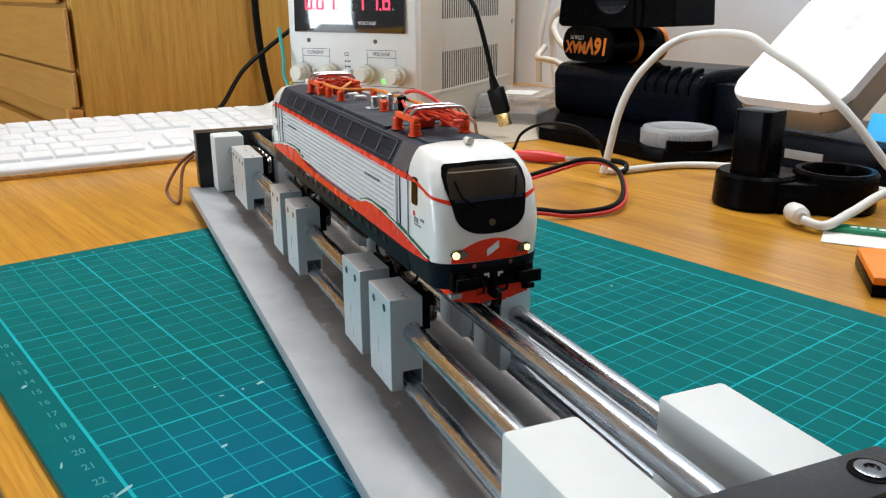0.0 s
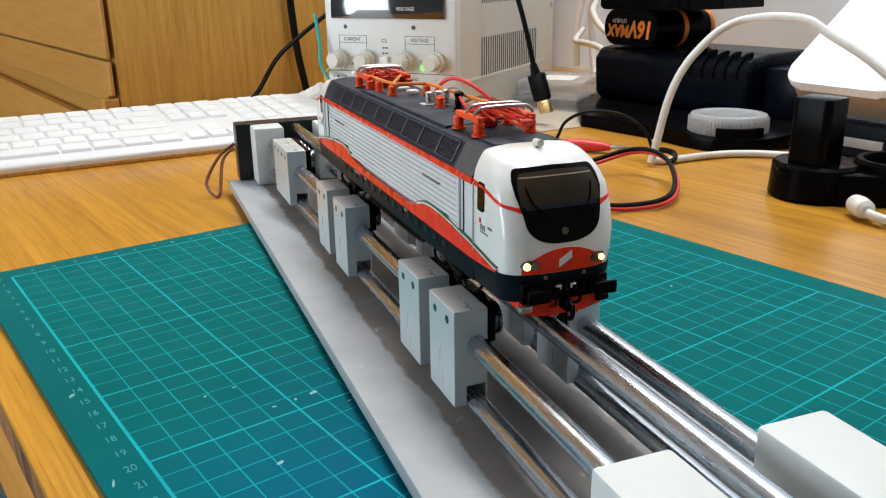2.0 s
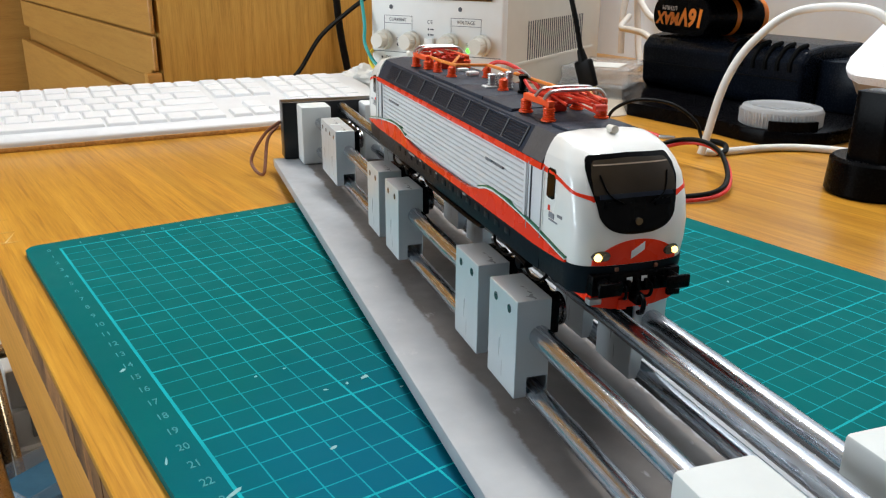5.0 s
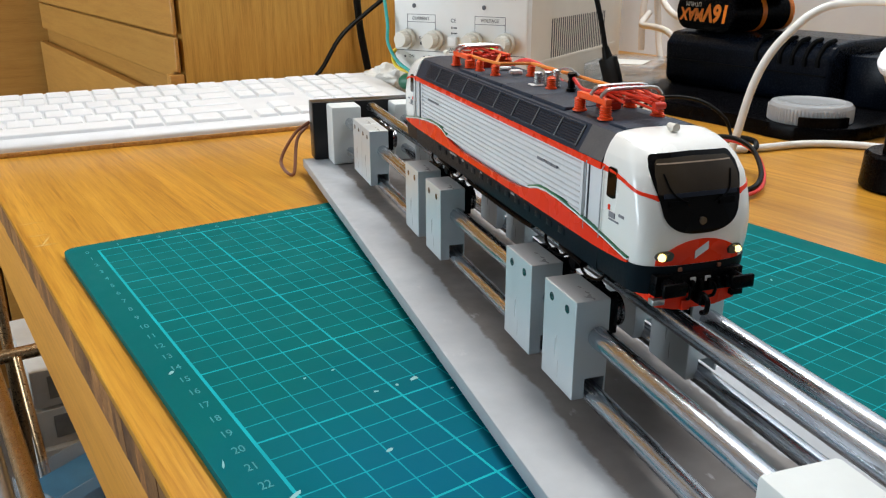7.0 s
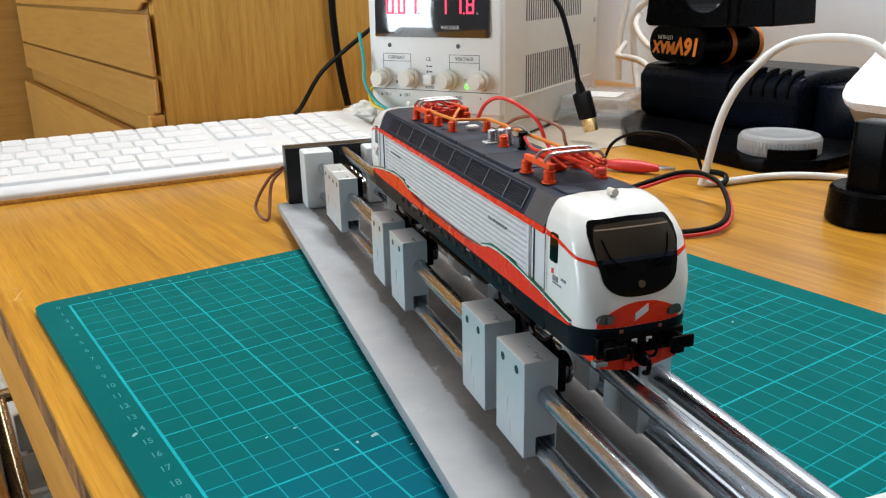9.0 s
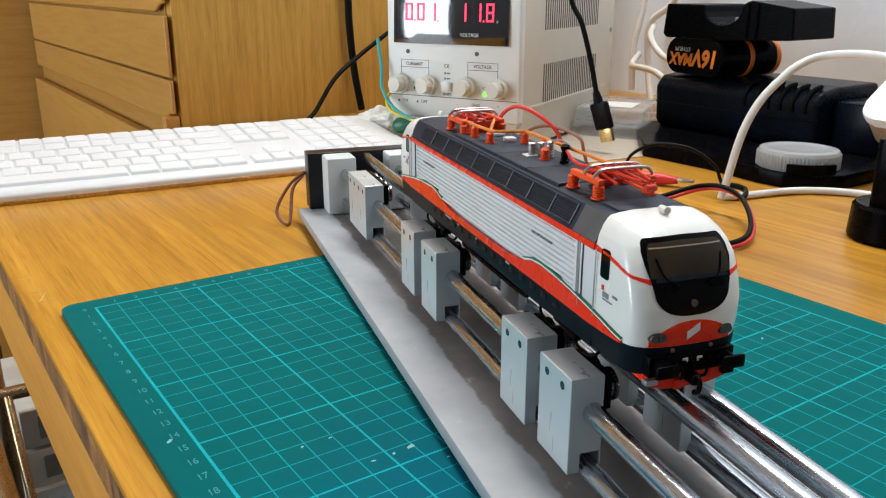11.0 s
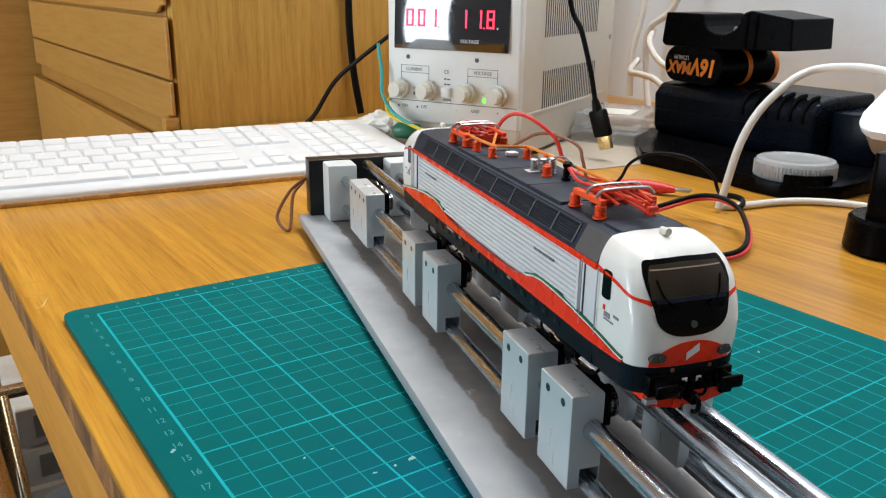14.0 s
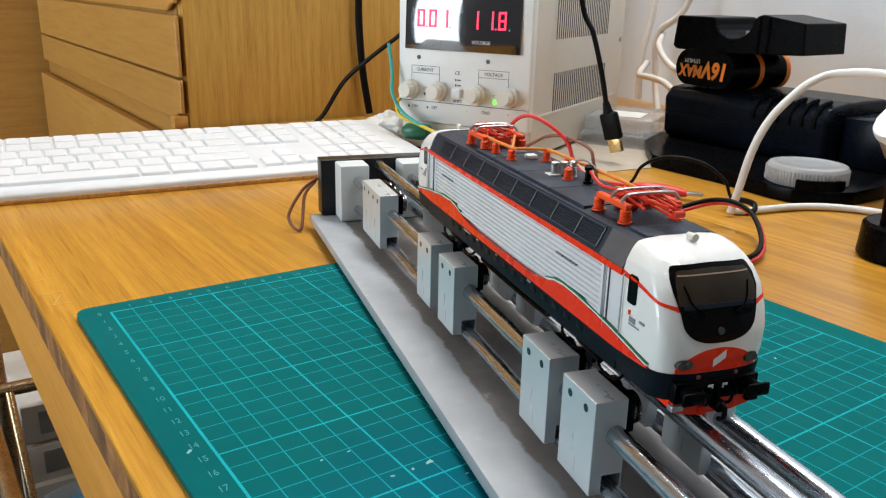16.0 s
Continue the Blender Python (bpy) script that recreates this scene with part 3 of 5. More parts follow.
def nose_at(z):
    zs = [a for a, _, _ in NOSE]
    return float(np.interp(z, zs, [b for _, b, _ in NOSE])), float(np.interp(z, zs, [c for _, _, c in NOSE]))


def squareness(z):
    """How square the cab's corners are at a height."""
    return float(np.interp(z, (0.006, 0.0145, 0.020, 0.026, 0.034, 0.040, 0.045), (2.6, 2.9, 3.8, 4.6, 4.4, 3.6, 2.8)))


def front_y(x, z):
    """Depth of the rounded cab front at x across and z up."""
    f, w = nose_at(z)
    k, n = min(abs(x) / w, 1.0), squareness(z)
    return f + CURVE_D * (1 - (1 - k ** n) ** (1 / n))


def side_x(y, z):
    f, w = nose_at(z)
    k = 1 - (y - f) / CURVE_D
    if k <= 0:
        return w
    n = squareness(z)
    return w * max(0.0, 1 - min(k, 1.0) ** n) ** (1 / n)


def cab_shell(z0, z1, back, proud=0.0):
    """A slice of the cab from z0 to z1, closed at the back."""
    bm = bmesh.new()
    zs = sorted({z0, z1, *(z for z, _, _ in NOSE if z0 < z < z1), *np.linspace(z0, z1, 12)})
    rows = []
    for z in zs:
        f, w = nose_at(z)
        w += proud
        n = squareness(z)
        row = [(-w, back)]
        for i in range(25):
            a = math.pi * i / 24
            c, s = math.cos(a), math.sin(a)
            x = -w * math.copysign(abs(c) ** (2 / n), c)
            row.append((x, min(back - 0.00005 * abs(12 - i), f - proud + CURVE_D * (1 - abs(s) ** (2 / n)))))
        row.append((w, back))
        rows.append([bm.verts.new((x, y, z)) for x, y in row])
    for a, b in zip(rows, rows[1:]):
        for i in range(len(a) - 1):
            bm.faces.new((a[i], a[i + 1], b[i + 1], b[i]))
        bm.faces.new((a[-1], a[0], b[0], b[-1]))
    bm.faces.new(rows[0][::-1])
    bm.faces.new(rows[-1])
    return bm


def front_patch(xs, low, high, proud=0.0002, rows=10):
    """A thin shell lying on the cab front between two curves over x."""
    bm = bmesh.new()
    layers = []
    for depth in (proud, -0.0004):
        grid = []
        for x in xs:
            a, b = low(x), high(x)
            col = []
            for k in range(rows + 1):
                z = a + (b - a) * k / rows
                col.append(bm.verts.new((x, front_y(x, z) - depth, z + 0.3 * depth)))
            grid.append(col)
        for p, q in zip(grid, grid[1:]):
            for k in range(rows):
                bm.faces.new((p[k], p[k + 1], q[k + 1], q[k]))
        layers.append(grid)
    g, h = layers
    n = len(xs)
    for i in range(n - 1):
        for k in (0, rows):
            bm.faces.new((g[i][k], g[i + 1][k], h[i + 1][k], h[i][k]))
    for i in (0, n - 1):
        for k in range(rows):
            bm.faces.new((g[i][k], g[i][k + 1], h[i][k + 1], h[i][k]))
    return bm


def side_band(stations, side, proud=0.00022, rear=False):
    """A painted band on the body side: (y, low z, high z) stations."""
    bm = bmesh.new()
    cols = []
    for y, a, b in stations:
        col = []
        for k in range(4):
            z = a + (b - a) * k / 3
            x = side_x(y, z)
            for depth in (proud, -0.0004):
                col.append(bm.verts.new((side * (x + depth), LEN - y if rear else y, z)))
        cols.append(col)
    for p, q in zip(cols, cols[1:]):
        for k in range(3):
            bm.faces.new((p[2 * k], p[2 * k + 2], q[2 * k + 2], q[2 * k]))
            bm.faces.new((p[2 * k + 1], p[2 * k + 3], q[2 * k + 3], q[2 * k + 1]))
        bm.faces.new((p[0], p[1], q[1], q[0]))
        bm.faces.new((p[6], p[7], q[7], q[6]))
    for c in (cols[0], cols[-1]):
        for k in range(3):
            bm.faces.new((c[2 * k], c[2 * k + 1], c[2 * k + 3], c[2 * k + 2]))
    return bm


def finer(stations, step=0.0015):
    stations = sorted(stations)
    ys = [s[0] for s in stations]
    n = max(2, int(abs(ys[-1] - ys[0]) / step))
    return [(y, float(np.interp(y, ys, [s[1] for s in stations])), float(np.interp(y, ys, [s[2] for s in stations]))) for y in np.linspace(ys[0], ys[-1], n)]


WAVE = [(0.0135, 0.0138, 0.0142), (0.018, 0.0134, 0.0148), (0.024, 0.0130, 0.0158), (0.032, 0.0127, 0.0170), (0.042, 0.0127, 0.0182), (0.054, 0.0127, 0.0192), (0.063, 0.0127, 0.0195),
        (0.069, 0.0127, 0.0189), (0.076, 0.0127, 0.0172), (0.084, 0.0127, 0.0158), (0.094, 0.0127, 0.0152), (0.1175, 0.0127, 0.0151)]


def insulator(parent, x, y, z=0.0445, h=0.0062, r=0.0017, material=None):
    prof = [(r * 1.25, 0), (r * 1.25, h * 0.12)]
    n = 5
    for i in range(n):
        a = h * (0.14 + 0.76 * i / n)
        prof += [(r * 0.78, a), (r, a + h * 0.05), (r, a + h * 0.10), (r * 0.78, a + h * 0.15)]
    prof += [(r * 0.7, h * 0.92), (r * 0.55, h)]
    o = part("insulator", lathe(prof, 14), material or M_ORANGE, parent)
    o.matrix_basis = pose(x, y, z)
    return o


def pantograph(loco, y0, flip):
    """A folded half-pantograph with its feet, arms and two collector strips."""
    s = -1 if flip else 1
    z = 0.0494
    tubes = []
    a, b = y0 - s * 0.001, y0 + s * 0.0165
    for q in (((-0.0085, a, z), (-0.0085, b, z)), ((0.0085, a, z), (0.0085, b, z)), ((-0.0085, a + s * 0.002, z), (0.0085, a + s * 0.002, z)), ((-0.0085, b - s * 0.002, z), (0.0085, b - s * 0.002, z)),
              ((-0.0085, a + s * 0.002, z), (0.0, b, z + 0.0008)), ((0.0085, a + s * 0.002, z), (0.0, b, z + 0.0008))):
        tubes.append(tube(q, 0.00055, 7, False))
    p = part("pantograph", tubes[0], M_PANTO, loco, "folded red pantograph")
    for bm in tubes[1:]:
        part("frame_tube", bm, M_PANTO, p)
    for x, k in ((-0.0085, 0.0), (-0.0085, 0.0155), (0.0085, 0.0), (0.0085, 0.0155)):
        insulator(p, x, y0 + s * k, 0.0446, 0.0043, 0.00175)
    bm = bmesh.new()
    for x in (-0.0022, 0.0022):
        add_tube(bm, [(x, b - s * 0.002, z + 0.001), (x * 0.6, y0 + s * 0.004, z + 0.0020), (x * 0.6, y0 - s * 0.012, z + 0.0012)], 0.0005, 7, False)
    add_tube(bm, [(0, b - s * 0.003, z + 0.0006), (0.0, y0 - s * 0.014, z - 0.0008)], 0.0004, 6, False)
    for x in (-1, 1):
        add_tube(bm, [(x * 0.0070, b - s * 0.002, z + 0.0004), (x * 0.0020, y0 + s * 0.002, z + 0.0022)], 0.00045, 6, False)
        add_tube(bm, [(x * 0.0030, b - s * 0.001, z + 0.0014), (x * 0.0060, y0 - s * 0.006, z + 0.0006)], 0.00040, 6, False)
        add_tube(bm, [(x * 0.0085, y0 + s * 0.008, z), (x * 0.0030, y0 + s * 0.008, z + 0.0022)], 0.00045, 6, False)
    part("lower_arm", bm, M_PANTO, p)
    for x in (-0.0085, 0.0085):
        lo, hi = sorted((a - s * 0.0005, b - s * 0.0005))
        part("base_beam", box(x - 0.0010, x + 0.0010, lo, hi, z - 0.0008, z + 0.0010, 0.0003), M_ORANGE, p, "orange base beam")
    part("arm_tip", cyl((-0.0016, y0 - s * 0.0135, z + 0.0008), (0.0016, y0 - s * 0.0135, z + 0.0008), 0.0010, seg=12), M_PANTO, p)
    part("drive_box", box(-0.0028, 0.0028, min(b - s * 0.006, b), max(b - s * 0.006, b), 0.0450, z + 0.0006, 0.0005), M_PANTO, p)
    bm = bmesh.new()
    for x in (-1, 1):
        add_tube(bm, [(x * 0.0015, y0 - s * 0.011, z + 0.0022), (x * 0.0062, y0 + s * 0.010, z + 0.0028)], 0.00042, 6, False)
        add_tube(bm, [(x * 0.0062, y0 + s * 0.010, z + 0.0028), (x * 0.0062, y0 + s * 0.0035, z + 0.0031)], 0.00035, 6, False)
    add_tube(bm, [(-0.0062, y0 + s * 0.0035, z + 0.0028), (0.0062, y0 + s * 0.0035, z + 0.0028)], 0.00035, 6, False)
    part("upper_arm", bm, M_PANTO, p)
    for k in (0.001, 0.0068):
        y = y0 + s * k
        pts = [(-0.0098, y, z + 0.0012), (-0.0086, y, z + 0.0026), (-0.0068, y, z + 0.0034), (0.0, y, z + 0.0036), (0.0068, y, z + 0.0034), (0.0086, y, z + 0.0026), (0.0098, y, z + 0.0012)]
        part("collector_strip", tube(pts, 0.00055, 7), M_SILVER, p, "grey metal collector strip")
    bm = bmesh.new()
    for k in range(5):
        add_tube(bm, [(-0.006 + 0.003 * k, y0 + s * 0.001, z + 0.0033), (-0.006 + 0.003 * k, y0 + s * 0.0068, z + 0.0033)], 0.0003, 5, False)
    part("strip_tie", bm, M_PANTO, p)


def bogie(loco, ys, label):
    b = part("bogie", box(-0.0062, 0.0062, min(ys) - 0.004, max(ys) + 0.004, 0.0052, 0.0092, 0.0006), M_CHASSIS, loco, label)
    y0, y1 = min(ys) - 0.006, max(ys) + 0.006
    for s in (-1, 1):
        pts = [(y0, 0.0060), (y0 + 0.004, 0.0085), (ys[0] + 0.008, 0.0095), (ys[1] - 0.008, 0.0095), (y1 - 0.004, 0.0085), (y1, 0.0060), (y1 - 0.003, 0.0035), (ys[1] - 0.007, 0.0045),
               (ys[1] - 0.010, 0.0028), (ys[0] + 0.010, 0.0028), (ys[0] + 0.007, 0.0045), (y0 + 0.003, 0.0035)]
        part("side_frame", prism(pts, "x", s * 0.0112, s * 0.0135), M_CHASSIS, b)
        for y in ys:
            part("axle_box", box(*sorted((s * 0.0132, s * 0.0150)), y - 0.0028, y + 0.0028, 0.0042, 0.0092, 0.0005), M_CHASSIS, b)
            for k in (-0.0046, 0.0046):
                part("spring", tube([(s * 0.0142 + 0.0008 * math.cos(a), y + k + 0.0008 * math.sin(a), 0.0040 + 0.0045 * a / 25) for a in np.linspace(0, 25, 40)], 0.00030, 5, False), M_CHASSIS, b)
        part("brake_hanger", tube([(s * 0.0125, ys[0] + 0.009, 0.008), (s * 0.0135, ys[0] + 0.011, 0.002), (s * 0.013, ys[0] + 0.013, 0.001)], 0.0005, 6), M_CHASSIS, b)
        part("sand_pipe", tube([(s * 0.012, y0 - 0.001, 0.008), (s * 0.0115, y0 - 0.003, 0.004), (s * 0.0095, y0 - 0.001, 0.0008)], 0.0006, 6), M_CHASSIS, b)
        # dampers, brake cylinder and cable runs below the frame
        part("damper", tube([(s * 0.0150, ys[0] + 0.008, 0.0030), (s * 0.0150, ys[1] - 0.008, 0.0046)], 0.0010, 8, False), M_CHASSIS, b)
        part("brake_cylinder", cyl((s * 0.0148, (y0 + y1) / 2, 0.0012), (s * 0.0105, (y0 + y1) / 2, 0.0012), 0.0022, seg=14), M_CHASSIS, b)
        part("cable_run", tube([(s * 0.0140, y0 + 0.001, 0.0052), (s * 0.0152, ys[0] - 0.002, 0.0020), (s * 0.0150, ys[0] + 0.006, 0.0006), (s * 0.0142, ys[0] + 0.012, 0.0028)], 0.0005, 6), M_CHASSIS, b)
        part("cable_run", tube([(s * 0.0140, y1 - 0.001, 0.0052), (s * 0.0152, ys[1] + 0.002, 0.0020), (s * 0.0150, ys[1] - 0.006, 0.0006), (s * 0.0142, ys[1] - 0.012, 0.0028)], 0.0005, 6), M_CHASSIS, b)
    for y in ys:
        w = part("wheelset", cyl((-0.0112, 0, 0), (0.0112, 0, 0), 0.0012, seg=10), M_BEAR, b, "blackened steel wheelset")
        w.matrix_basis = pose(0, y, 0.0070)
        for s in (-1, 1):
            bm = bmesh.new()
            add_cyl(bm, (s * 0.0073, 0, 0), (s * 0.0102, 0, 0), 0.0069, seg=30)
            add_cyl(bm, (s * 0.0066, 0, 0), (s * 0.0073, 0, 0), 0.0078, seg=30)
            add_cyl(bm, (s * 0.0102, 0, 0), (s * 0.0105, 0, 0), 0.0058, 0.0052, seg=30)
            o = part("wheel", bm, M_CHASSIS, b, "black wheel")
            o.matrix_basis = pose(0, y, 0.0070)


def cab_end(loco, rear):
    m = pose(0, LEN, 0, 0, 0, 180) if rear else Matrix()

    ahead = {"buffer", "buffer_head", "step", "brake_hose", "hook_tag", "number_bar", "buffer_beam", "snow_plough", "coupling"}

    def put(name, bm, material, label="", parent=loco, smooth=True):
        o = part(name, bm, material, parent, label, smooth)
        o.matrix_basis = m @ pose(0, 0.007, 0) if name in ahead else m
        return o
    cab = put("cab", cab_shell(0.0138, 0.0450, 0.0300), M_WHITE, "glossy white rounded cab")
    put("bumper", cab_shell(0.0060, 0.0139, 0.0300, 0.00025), M_SKIRT, "dark blue-grey bumper skirt")

    def top(x):
        k = max(0.0, (abs(x) - 0.0100) / 0.0034)
        return 0.0414 - 0.0003 * abs(x) / 0.012 - 0.0060 * k ** 4

    def bottom(x):
        k = min(abs(x) / 0.0113, 1.0)
        return 0.0219 + 0.0071 * (1 - math.sqrt(1 - k ** 2.6)) + 4.2 * max(0.0, abs(x) - 0.0113)
    xs = list(np.linspace(-0.0128, 0.0128, 41))
    ws = put("windscreen", front_patch(xs, bottom, top, 0.00025), M_GLASS, "dark tinted windscreen panel")
    def pane_top(x):
        return max(0.0330, top(x * 1.09) - 0.0011)
    put("windscreen_pane", front_patch(list(np.linspace(-0.0119, 0.0119, 31)), lambda x: max(0.0320, bottom(x) + 0.0006), pane_top, 0.00045, 6), M_PANE, "brownish upper window pane")
    put("windscreen_frame", front_patch(list(np.linspace(-0.0106, 0.0106, 31)), lambda x: max(bottom(x), 0.0311), lambda x: max(bottom(x), 0.0311) + 0.0011, 0.0008, 2), M_GRILLE)
    put("pane_strip", front_patch(list(np.linspace(-0.0108, 0.0108, 21)), lambda x: 0.0388, lambda x: 0.0391, 0.00055, 2), M_ROUTERB, "thin brown strip across the pane")
    for s in (-1, 1):
        put("wiper", tube([(s * 0.0040, front_y(0.0040, 0.0298) - 0.0009, 0.0298), (s * 0.0080, front_y(0.0080, 0.0323) - 0.0009, 0.0323), (s * 0.0098, front_y(0.0098, 0.037) - 0.0009, 0.0370)], 0.00022, 5), M_CHASSIS)
        put("wiper_housing", front_patch([s * a for a in np.linspace(0.0050, 0.0095, 6)], lambda x: 0.0288, lambda x: 0.0304, 0.0007, 2), M_CHASSIS)
    put("marker_lamp", cyl((0, front_y(0, 0.0252) - 0.0007, 0.0252), (0, front_y(0, 0.0252) + 0.001, 0.0252), 0.0010, seg=18), M_LENS, "small grey lamp in the panel")
    # red chin with the lamp pods
    put("chin", front_patch(list(np.linspace(-0.0123, 0.0123, 31)), lambda x: 0.0140, lambda x: 0.0205 - 0.0044 * (abs(x) / 0.0123) ** 2.2, 0.0003), M_RED, "red painted chin")
    put("emblem", front_patch([-0.0019, -0.0006, 0.0006, 0.0019], lambda x: 0.0153 + 0.6 * (x + 0.0019), lambda x: 0.0174 + 0.6 * (x + 0.0019), 0.00055, 3), M_PRINTW, "plain pale emblem shape")
    for s in (-1, 1):
        cx, cz = s * 0.0103, 0.0166
        put("lamp_pod", front_patch([cx + 0.0024 * k for k in np.linspace(-1, 1, 11)], lambda x: cz - 0.0014 * math.sqrt(max(0, 1 - ((x - cx) / 0.00241) ** 2)) - 0.0001,
                                    lambda x: cz + 0.0014 * math.sqrt(max(0, 1 - ((x - cx) / 0.00241) ** 2)) + 0.0001, 0.0005, 6), M_LENS, "dark oval lamp pod")
        for k in (-0.0011, 0.0011):
            x = cx + k
            y = front_y(x, cz)
            put("lamp_ring", cyl((x, y - 0.0009, cz), (x, y, cz), 0.0010, 0.0011, seg=16), M_LENS)
        if not rear:
            x = cx + (-0.0011 if s < 0 else 0.0009)
            bm = bmesh.new()
            bmesh.ops.create_uvsphere(bm, u_segments=16, v_segments=10, radius=0.00105 if s < 0 else 0.0009)
            bulb = part("headlight_bulb", bm, M_GLOW, loco, "glowing warm headlight bulb")
            BULBS.append((bulb, (x, front_y(x, cz) - 0.0009, cz)))
    # red line that runs down from the roof edge to the windscreen
    for s in (-1, 1):
        put("red_line", side_band(finer([(0.0300, 0.0347, 0.0362), (0.0220, 0.0343, 0.0354), (0.0180, 0.0337, 0.0346), (0.0150, 0.0330, 0.0338), (0.0125, 0.0322, 0.0329), (0.0112, 0.0318, 0.0325), (0.0105, 0.0314, 0.0321), (0.0100, 0.0310, 0.0317), (0.0097, 0.0306, 0.0312)], 0.0002), s), M_RED)
        put("side_window", side_band([(0.0219, 0.0286, 0.0358), (0.0227, 0.0282, 0.0363), (0.0255, 0.0282, 0.0363), (0.0262, 0.0286, 0.0358)], s, 0.0003), M_GLASS, "dark cab side window")
        for y in (0.0285, 0.0375):
            put("handrail", tube([(s * 0.0169, y, 0.0148), (s * 0.0176, y, 0.0158), (s * 0.0176, y, 0.0350), (s * 0.0169, y, 0.0358)], 0.0002, 6, False), M_PLATE, "thin silver handrail")
        put("door_seam", side_band([(0.0293, 0.0150, 0.0345), (0.0296, 0.0150, 0.0345)], s, 0.00024), M_PRINT)
        put("door_seam", side_band([(0.0366, 0.0150, 0.0345), (0.0369, 0.0150, 0.0345)], s, 0.00024), M_PRINT)
        for y0, y1, z0, z1 in ((0.0195, 0.0245, 0.0222, 0.0226), (0.0215, 0.0245, 0.0230, 0.0245), (0.0170, 0.0195, 0.0243, 0.0250)):
            put("side_print", side_band([(y0, z0, z1), (y1, z0, z1)], s, 0.00023), M_PRINTG, "small unreadable print")
        put("emblem", side_band([(0.0242, 0.0248, 0.0262), (0.0252, 0.0248, 0.0262)], s, 0.00023), M_RED)
        # buffers and steps
        b = put("buffer", cyl((s * 0.0100, 0.0010, 0.0095), (s * 0.0100, -0.0042, 0.0095), 0.0017, seg=16), M_CHASSIS, "black buffer")
        put("buffer_head", box(s * 0.0100 - 0.0034, s * 0.0100 + 0.0034, -0.0055, -0.0043, 0.0076, 0.0113, 0.0005), M_CHASSIS)
        put("step", box(s * 0.0118 - 0.0018, s * 0.0118 + 0.0018, -0.0012, 0.0012, 0.0040, 0.0056, 0.0002), M_SILVER if s < 0 else M_CHASSIS)
        put("brake_hose", tube([(s * 0.0035, 0.0, 0.0090), (s * 0.0038, -0.0024, 0.0080), (s * 0.0036, -0.0022, 0.0055), (s * 0.0030, -0.0006, 0.0045)], 0.00045, 6), M_CHASSIS)
        put("hook_tag", box(s * 0.0058 - 0.0005, s * 0.0058 + 0.0005, -0.0006, 0.0, 0.0124, 0.0134, 0.0001), M_CABLEN)
        put("number_bar", box(s * 0.0022 - 0.0008, s * 0.0022 + 0.0008, -0.0012, -0.0002, 0.0092, 0.0106), M_PRINTW, "plain pale bar")
    # bumper clutter, snow plough, coupling
    bm = bmesh.new()
    add_box(bm, -0.0130, 0.0130, -0.0010, 0.010, 0.0062, 0.0120, 0.0004)
    for k in range(9):
        add_box(bm, -0.0105 + k * 0.0026 - 0.0005, -0.0105 + k * 0.0026 + 0.0005, -0.0022, 0.0, 0.0070, 0.0100, 0.0001)
    put("buffer_beam", bm, M_CHASSIS)
    bm = prism([(-0.0118, 0.0030), (-0.0128, 0.0068), (0.0128, 0.0068), (0.0118, 0.0030), (0.0060, 0.0016), (-0.0060, 0.0016)], "y", 0.0002, 0.0016)
    add_box(bm, -0.0045, -0.0020, -0.0006, 0.002, 0.0014, 0.0042, 0.0002)
    add_box(bm, 0.0020, 0.0045, -0.0006, 0.002, 0.0014, 0.0042, 0.0002)
    add_prism(bm, [(-0.0128, 0.0016), (-0.0128, 0.010), (-0.0110, 0.010), (-0.0110, 0.0016)], "z", 0.0040, 0.0066)
    add_prism(bm, [(0.0110, 0.0016), (0.0110, 0.010), (0.0128, 0.010), (0.0128, 0.0016)], "z", 0.0040, 0.0066)
    put("snow_plough", bm, M_RED, "red snow plough")
    bm = bmesh.new()
    add_box(bm, -0.0013, 0.0013, -0.0040, 0.004, 0.0036, 0.0064, 0.0003)
    add_tube(bm, [(0, -0.0035, 0.0062), (0, -0.0052, 0.0050), (0, -0.0048, 0.0022), (0, -0.0030, 0.0012)], 0.0007, 7)
    put("coupling", bm, M_CHASSIS, "black coupling hook")
    put("horn", cyl((0.0006, 0.0235, 0.0457), (0.0006, 0.0268, 0.0457), 0.0011, 0.0009, seg=16), M_KNOB, "small pale roof horn")
    put("horn_foot", box(-0.0004, 0.0016, 0.0245, 0.0260, 0.0440, 0.0452, 0.0002), M_KNOB)


